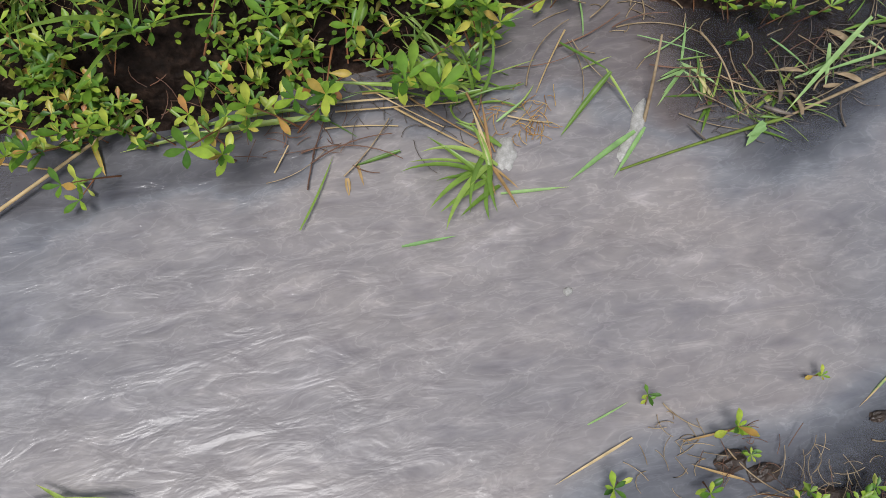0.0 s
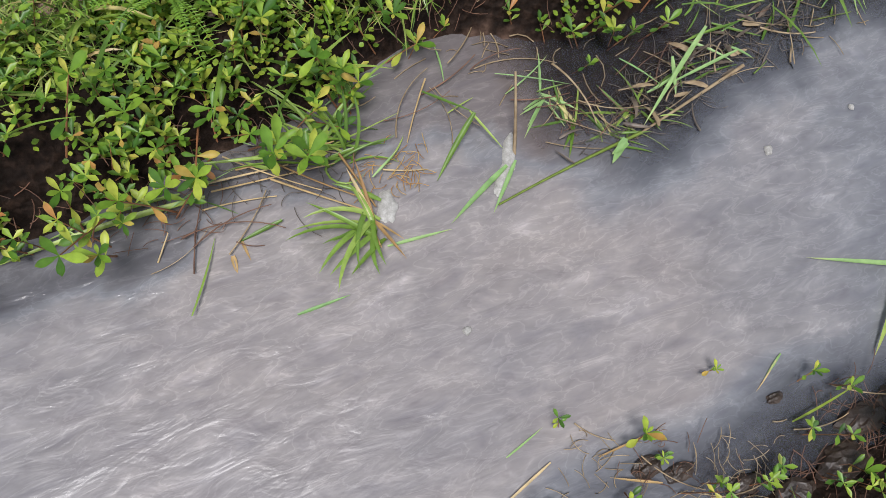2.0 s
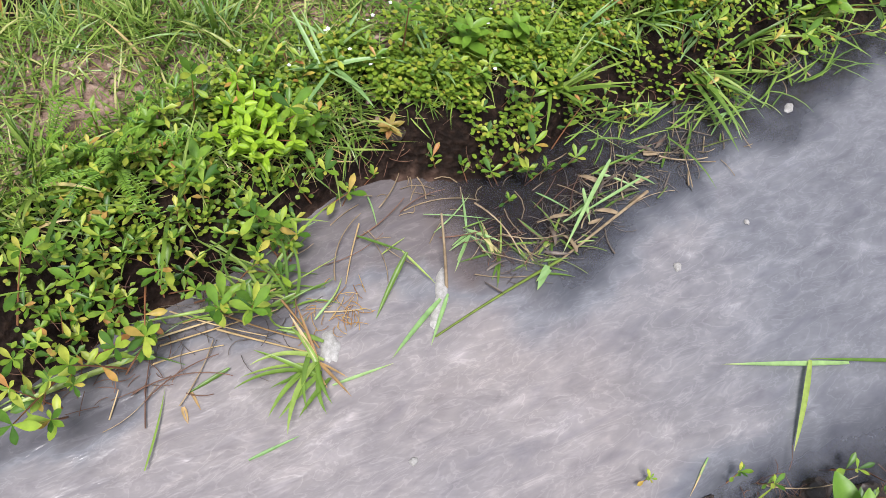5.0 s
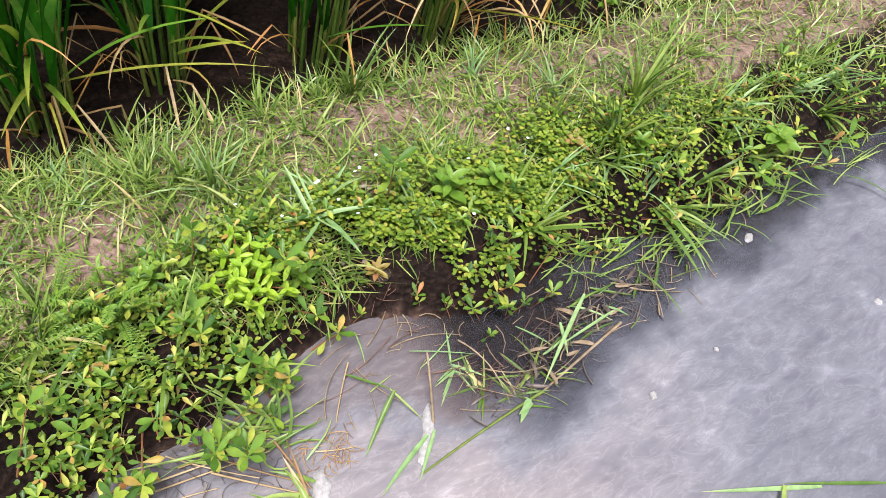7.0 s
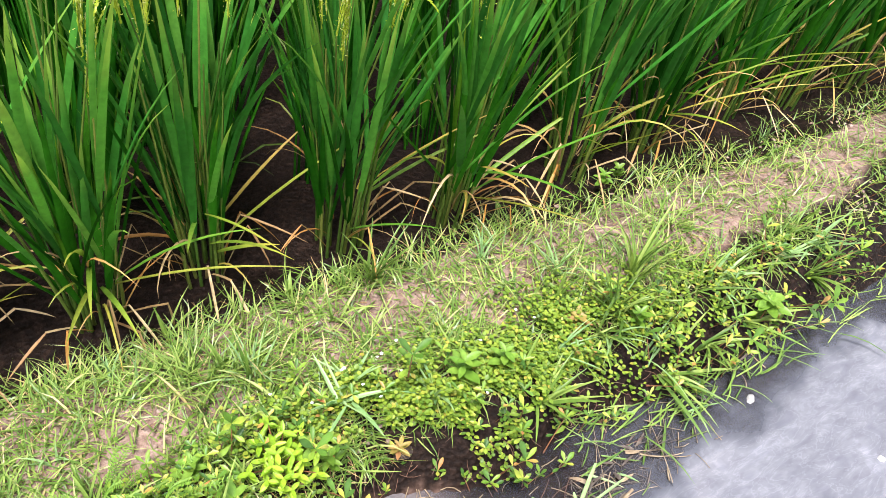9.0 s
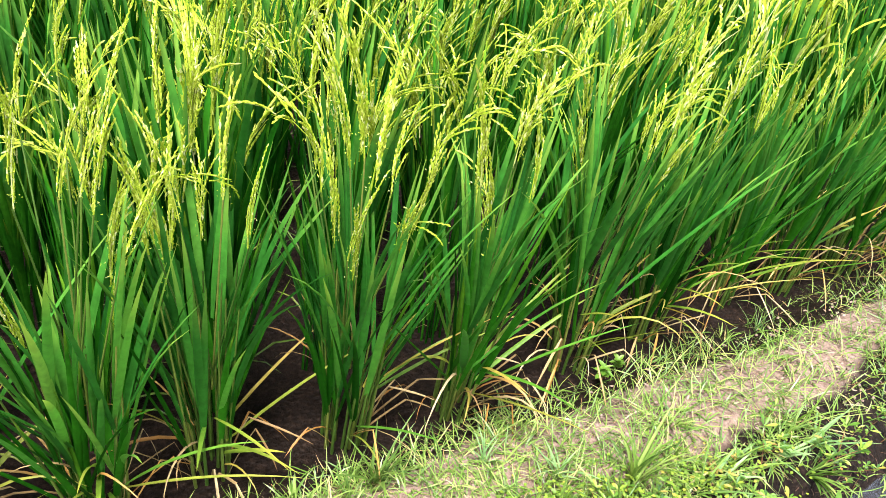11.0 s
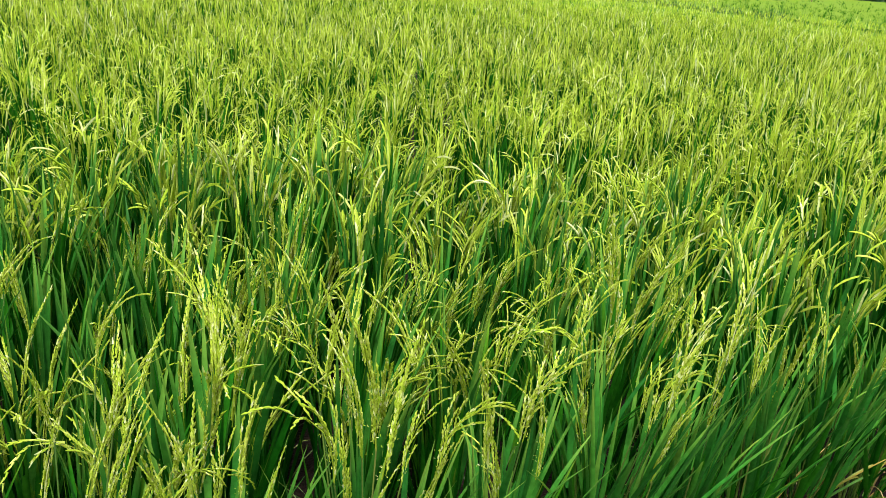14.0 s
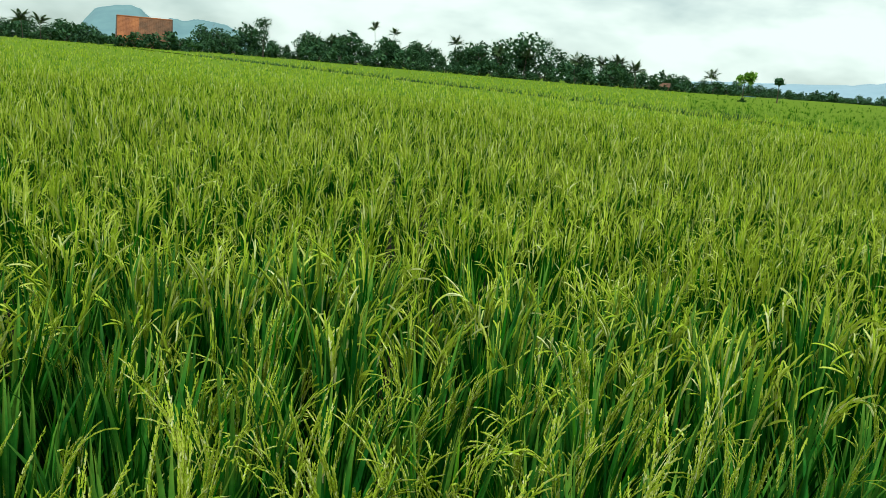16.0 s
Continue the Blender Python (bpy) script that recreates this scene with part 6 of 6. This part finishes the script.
for tx, ty, w in ((0.215, 0.46, 0.004), (0.20, 0.45, 0.005), (0.228, 0.30, 0.004), (0.235, 0.33, 0.003)):
    d = Vector((tx - 0.21, ty - 0.37, 0.02))
    v, q, al = one(ribbons, (0.21, 0.37, 0.015), math.atan2(d.y, d.x), 1.3, 0.2, d.length, w * 1.2, segs=5, fold=0.3)
    part("dry_blade", mesh_of("dry_blade", v, q, STRAW, al), tuft, "straw-coloured dry blade")

fan = thing("grass_tuft", "spreading grass tuft rooted at the water's edge", "grass", "grass tufts on the bund")
for tx, ty, tz in ((0.117, 0.594, 0.08), (0.357, 0.562, 0.06), (0.352, 0.467, 0.02), (0.077, 0.588, 0.06), (0.09, 0.53, 0.04), (0.02, 0.50, 0.03), (0.13, 0.55, 0.09), (0.18, 0.58, 0.1), (0.24, 0.585, 0.1), (0.29, 0.53, 0.05), (0.31, 0.50, 0.03), (0.10, 0.49, 0.02), (0.06, 0.515, 0.03), (0.15, 0.60, 0.07), (0.27, 0.46, 0.015), (0.14, 0.51, 0.05)):
    for k in range(2):
        d = Vector((tx - 0.207 + rng.normal(0, 0.012), ty - 0.492 + rng.normal(0, 0.012), tz - 0.01)) * rnd(rng, 0.6, 1.08)
        sweep = rng.normal(0.0, 0.8)
        v, q, al = one(ribbons, (0.200 + rng.normal(0, 0.032), 0.495 + rng.normal(0, 0.016), 0.0), math.atan2(d.y, d.x) - sweep / 2, max(0.35, math.acos(d.z / d.length) - 0.35), 0.75, d.length * 1.12, rnd(rng, 0.003, 0.0062), segs=8, fold=0.3, roll=rnd(rng, -0.5, 0.5), twist=sweep)
        part("blade", mesh_of("blade", v, q, LUSH, al), fan)

for a, b, r in (((-0.01, 0.506, 0.012), (0.13, 0.492, 0.012), 0.002), ((0.10, 0.478, 0.015), (0.206, 0.389, 0.012), 0.0018), ((0.02, 0.49, 0.01), (0.19, 0.47, 0.015), 0.0015), ((0.06, 0.505, 0.02), (0.20, 0.50, 0.02), 0.0018), ((0.11, 0.50, 0.02), (0.22, 0.40, 0.01), 0.0016),
                ((0.0, 0.47, 0.006), (0.10, 0.455, 0.006), 0.0014), ((0.20, 0.48, 0.02), (0.22, 0.39, 0.012), 0.002), ((0.25, 0.44, 0.01), (0.31, 0.42, 0.006), 0.0014), ((0.05, 0.53, 0.02), (0.16, 0.44, 0.01), 0.0013), ((0.36, 0.55, 0.02), (0.30, 0.47, 0.004), 0.0014), ((-0.34, 0.51, 0.01), (-0.27, 0.555, 0.012), 0.002), ((-0.42, 0.50, 0.006), (-0.36, 0.48, 0.006), 0.0018)):
    stick("straw", "dry yellow straw caught at the water's edge", "straw", a, b, r, STRAW, rnd(rng, -0.1, 0.1))

stick("upright_stalk", "dead stalk standing up out of the foam", "stalk", (0.44, 0.40, 0.0), (0.463, 0.483, 0.085), 0.0028, TWIG, 0.05)
laid("drifting_grass", "bent green grass blade over the water", "grass blade", (0.347, 0.532, 0.02), (0.401, 0.467, 0.035), 0.007, LUSH, group=W)
laid("drifting_grass", "bent green grass blade over the water", "grass blade", (0.401, 0.467, 0.035), (0.313, 0.403, 0.003), 0.012, LUSH, 0.1, group=W)
laid("drifting_grass", "green grass blade reaching to the foam", "grass blade", (0.395, 0.472, 0.035), (0.425, 0.41, 0.01), 0.006, LUSH, group=W)
laid("drifting_grass", "pale grass blade lying beside the foam", "grass blade", (0.432, 0.385, 0.016), (0.372, 0.325, 0.004), 0.009, PALE_GRASS, group=W)
laid("drifting_grass", "pale grass blade under the foam", "grass blade", (0.42, 0.385, 0.008), (0.308, 0.338, 0.002), 0.012, PALE_GRASS, 0.1, group=W)
laid("drifting_grass", "broad green grass blade lying across debris", "grass blade", (0.79, 0.475, 0.05), (0.632, 0.372, 0.018), 0.011, PALE_GRASS, 0.05, 0.05, group=W)
laid("drifting_grass", "green grass blade lying across debris", "grass blade", (0.83, 0.43, 0.03), (0.70, 0.42, 0.012), 0.008, PALE_GRASS, group=W)
laid("drifting_grass", "drooping green grass blade", "grass blade", (0.72, 0.45, 0.04), (0.715, 0.40, 0.004), 0.010, PALE_GRASS, group=W)
laid("pale_leaf", "pale torn leaf caught on a straw", "leaf", (0.60, 0.36, 0.018), (0.565, 0.332, 0.012), 0.018, PALE_GRASS, group=W)
laid("pale_leaf", "pale torn leaf caught on a straw", "leaf", (0.60, 0.352, 0.018), (0.57, 0.345, 0.014), 0.014, PALE_GRASS, group=W)
stick("reed_stalk", "long yellow-green reed stalk at the surface", "stalk", (0.84, 0.41, 0.012), (0.62, 0.36, 0.01), 0.003, TWIG)
stick("reed_stalk", "long yellow-green reed stalk at the surface", "stalk", (0.63, 0.362, 0.012), (0.385, 0.335, 0.003), 0.0028, STALK, 0.04)
for a, b, r in (((0.53, 0.49, 0.06), (0.575, 0.40, 0.01), 0.003), ((0.50, 0.455, 0.01), (0.60, 0.43, 0.012), 0.0016), ((0.52, 0.43, 0.01), (0.585, 0.375, 0.01), 0.002), ((0.56, 0.44, 0.02), (0.66, 0.40, 0.015), 0.0018), ((0.60, 0.45, 0.02), (0.64, 0.39, 0.012), 0.0016), ((0.57, 0.38, 0.01), (0.66, 0.41, 0.012), 0.0015), ((0.62, 0.43, 0.03), (0.72, 0.44, 0.02), 0.0018), ((0.49, 0.40, 0.006), (0.57, 0.36, 0.006), 0.0018), ((0.66, 0.38, 0.008), (0.74, 0.40, 0.01), 0.0018)):
    stick("twig", "thin dead twig in the caught debris", "twig", a, b, r * 0.55, TWIG if r > 0.0016 else ROOT, rnd(rng, -0.45, 0.45))
for x, y in ((0.548, 0.418), (0.585, 0.378), (0.64, 0.40), (0.52, 0.47)):
    grass_tuft(x, y, 0.004, 9, 0.075, 0.005, GRASS if x > 0.53 else PALE_GRASS, "tangled grass caught in the stream", (1.25, 1.6), bend=(0.0, 0.5), segs=4)


def tangle(x, y, z, count, reach, material, label, category, seed_az=None):
    """A tangle of fine fibres."""
    n = count
    v, q, al = tubes(np.c_[rng.normal(x, reach * 0.6, n), rng.normal(y, reach * 0.4, n), np.full(n, z)], rnd(rng, 0, 6.28, n), rnd(rng, 1.0, 1.6, n), rnd(rng, -0.6, 1.0, n), rnd(rng, 0.3, 0.8, n) * reach, np.full(n, 0.0005), 5, 4, np.ones(6), twist=rng.normal(0, 1.0, n))
    v[:, 2] = np.maximum(v[:, 2], 0.001)
    tagged(new("root_tangle", mesh_of("root_tangle", v, q, material, al)), label, category, kind="stuff")


tangle(0.266, 0.441, 0.008, 50, 0.045, ORANGE, "tangle of fine red-brown roots at the water's edge", "roots")
tangle(0.585, 0.385, 0.004, 34, 0.05, ROT, "tangle of brown plant fibres caught in debris", "roots")
tangle(0.68, 0.42, 0.004, 70, 0.07, ROT, "tangle of drowned brown stems caught in debris", "roots")
tangle(0.80, 0.44, 0.004, 60, 0.07, ROT, "tangle of drowned roots caught in debris", "roots")
tangle(0.95, 0.46, 0.004, 50, 0.07, ROT, "tangle of drowned brown stems caught in debris", "roots")
tangle(0.12, 0.50, 0.006, 60, 0.08, ROT, "tangle of dead stems at the water's edge", "roots")
tangle(-0.05, 0.48, 0.006, 40, 0.07, ROOT, "tangle of dead stems at the water's edge", "roots")
tangle(0.55, 0.42, 0.004, 24, 0.04, ROOT, "tangle of brown roots caught in debris", "roots")
tangle(0.71, -0.11, 0.012, 40, 0.06, ROOT, "matted roots on a mud clod", "roots")
tangle(0.50, -0.125, 0.01, 40, 0.06, TWIG, "matted dead fibres on the near bank", "roots")
tangle(0.42, -0.06, 0.01, 24, 0.045, ROOT, "matted roots on a mud clod", "roots")
tangle(0.34, -0.03, 0.003, 24, 0.05, TWIG, "drowned fibres in the shallows", "roots")

for a, b, w, g in (((0.96, 0.009, 0.01), (0.765, 0.096, 0.006), 0.012, PALE_GRASS), ((0.90, 0.042, 0.014), (0.785, -0.062, 0.006), 0.014, GRASS), ((1.06, -0.04, 0.02), (0.90, 0.04, 0.012), 0.009, GRASS), ((0.66, -0.005, 0.002), (0.61, -0.03, 0.001), 0.005, PALE_GRASS), ((0.30, -0.012, 0.004), (0.19, -0.045, 0.004), 0.005, STRAW),
                   ((0.65, -0.01, 0.002), (0.60, -0.04, 0.001), 0.003, STRAW), ((0.36, -0.03, 0.006), (0.46, -0.03, 0.004), 0.004, STRAW), ((-0.30, 0.045, 0.03), (-0.42, 0.075, 0.01), 0.012, GRASS), ((-0.33, 0.03, 0.03), (-0.40, 0.09, 0.012), 0.010, GRASS), ((0.42, -0.09, 0.012), (0.36, -0.06, 0.006), 0.005, STRAW), ((0.62, -0.09, 0.012), (0.73, -0.085, 0.02), 0.005, RICE_OLD), ((0.25, 0.015, 0.001), (0.31, 0.03, 0.001), 0.004, PALE_GRASS)):
    laid("drifting_grass", "grass blade lying on the shallow water", "grass blade", a, b, w, g, rnd(rng, -0.1, 0.1), 0.06, group=W)
for a, b in (((0.70, -0.07, 0.01), (0.84, -0.13, 0.02)), ((0.62, -0.1, 0.006), (0.70, -0.11, 0.012)), ((0.41, -0.05, 0.012), (0.47, -0.12, 0.006)), ((0.60, -0.08, 0.003), (0.62, -0.085, 0.003)), ((0.47, -0.13, 0.01), (0.56, -0.14, 0.012)), ((0.35, 0.02, 0.004), (0.39, -0.02, 0.004))):
    stick("twig", "dead twig on the near bank's mud", "twig", a, b, 0.0011, TWIG, 0.3)


def foam(x, y, rx, ry, turn, seed, label):
    """A thin cake of foam with a ragged rim."""
    rings, sides = 6, 28
    v, q = [], []
    for i in range(rings + 1):
        f = i / rings
        for j in range(sides):
            a = j / sides * 6.283
            rag = 1 + 0.32 * noise.noise((math.cos(a) * 1.6 + seed, math.sin(a) * 1.6, 0)) + 0.14 * noise.noise((math.cos(a) * 5, math.sin(a) * 5, seed))
            px, py = math.cos(a) * rx * f * rag, math.sin(a) * ry * f * rag
            z = 0.0025 + min(rx, ry) * 0.10 * (1 - f ** 2) * (0.8 + 0.3 * noise.noise((px * 70, py * 70, seed))) - 0.003 * f ** 6
            v.append((px * math.cos(turn) - py * math.sin(turn), px * math.sin(turn) + py * math.cos(turn), z))
    for i in range(rings):
        for j in range(sides):
            q.append((i * sides + j, i * sides + (j + 1) % sides, (i + 1) * sides + (j + 1) % sides, (i + 1) * sides + j))
    ob = tagged(new("foam_patch", mesh_of("foam_patch", v, q, FOAM)), label, "foam", "foam on the water")
    ob.matrix_basis = Matrix.Translation((x, y, 0.001))


foam(0.236, 0.388, 0.026, 0.014, 1.25, 1.0, "grey-white foam caught against the grass tuft")
foam(0.432, 0.402, 0.032, 0.011, 1.1, 2.0, "white foam clinging to a stalk")
foam(0.408, 0.370, 0.036, 0.010, 0.85, 3.0, "white foam trailing from a stalk")
for i, (x, y, s) in enumerate(((0.27, 0.185, 0.007), (0.809, 0.271, 0.008), (0.977, 0.289, 0.005), (1.36, 0.22, 0.009))):
    foam(x, y, s, s * 0.9, i, 6.0 + i, "small white foam fleck drifting on the water")
foam(1.22, 0.455, 0.014, 0.008, 0.4, 15.0, "foam scrap caught in trailing grass")

# roots and straw along the waterline
n = 300
x = rnd(rng, -0.8, 2.6, n)
e = np.array([far_edge(a) for a in x])
roots = tubes(np.c_[x, e + rnd(rng, 0.0, 0.06, n), rnd(rng, 0.02, 0.085, n)], rng.normal(-1.57, 0.8, n), rnd(rng, 0.9, 1.9, n), rnd(rng, 0.3, 1.2, n), rnd(rng, 0.02, 0.06, n), np.full(n, 0.0007), 4, 3, np.ones(5), twist=rng.normal(0, 1.2, n))
stuff("bank_roots", roots, ROOT, "fine red-brown roots hanging from the bank", "roots")
n = 210
x = rnd(rng, 0.75, 2.4, n)
e = np.array([far_edge(a) for a in x])
trail = ribbons(np.c_[x, e + rng.normal(-0.03, 0.035, n), rnd(rng, 0.004, 0.03, n)], rng.normal(0.15, 0.5, n), rnd(rng, 1.25, 1.6, n), rnd(rng, 0, 0.3, n), rnd(rng, 0.04, 0.14, n), rnd(rng, 0.002, 0.0045, n), segs=4, fold=0.2, twist=rng.normal(0, 0.6, n))
stuff("edge_litter", trail, LUSH, "cut grass and straw trailing along the water's edge", "plant litter")


def flower():
    v, q, al = ribbons(np.zeros((5, 3)), np.arange(5) * 1.2566, np.full(5, 1.2), np.full(5, 0.2), np.full(5, 0.0036), np.full(5, 0.003), segs=2, fold=0.1, shape="oval")
    return mesh_of("flower", v, q, PETAL)


bloom = flower()
for i in range(18):
    x = rng.normal(0.4, 0.3)
    y = far_edge(x) + rnd(rng, 0.08, 0.24)
    ob = tagged(new("wild_flower", bloom), "tiny white wild flower among the weeds", "flower", "wild flowers on the bank")
    ob.matrix_basis = Matrix.Translation((x, y, ground_height(x, y) + 0.055)) @ Matrix.Rotation(rnd(rng, -0.5, 0.5), 4, "X")
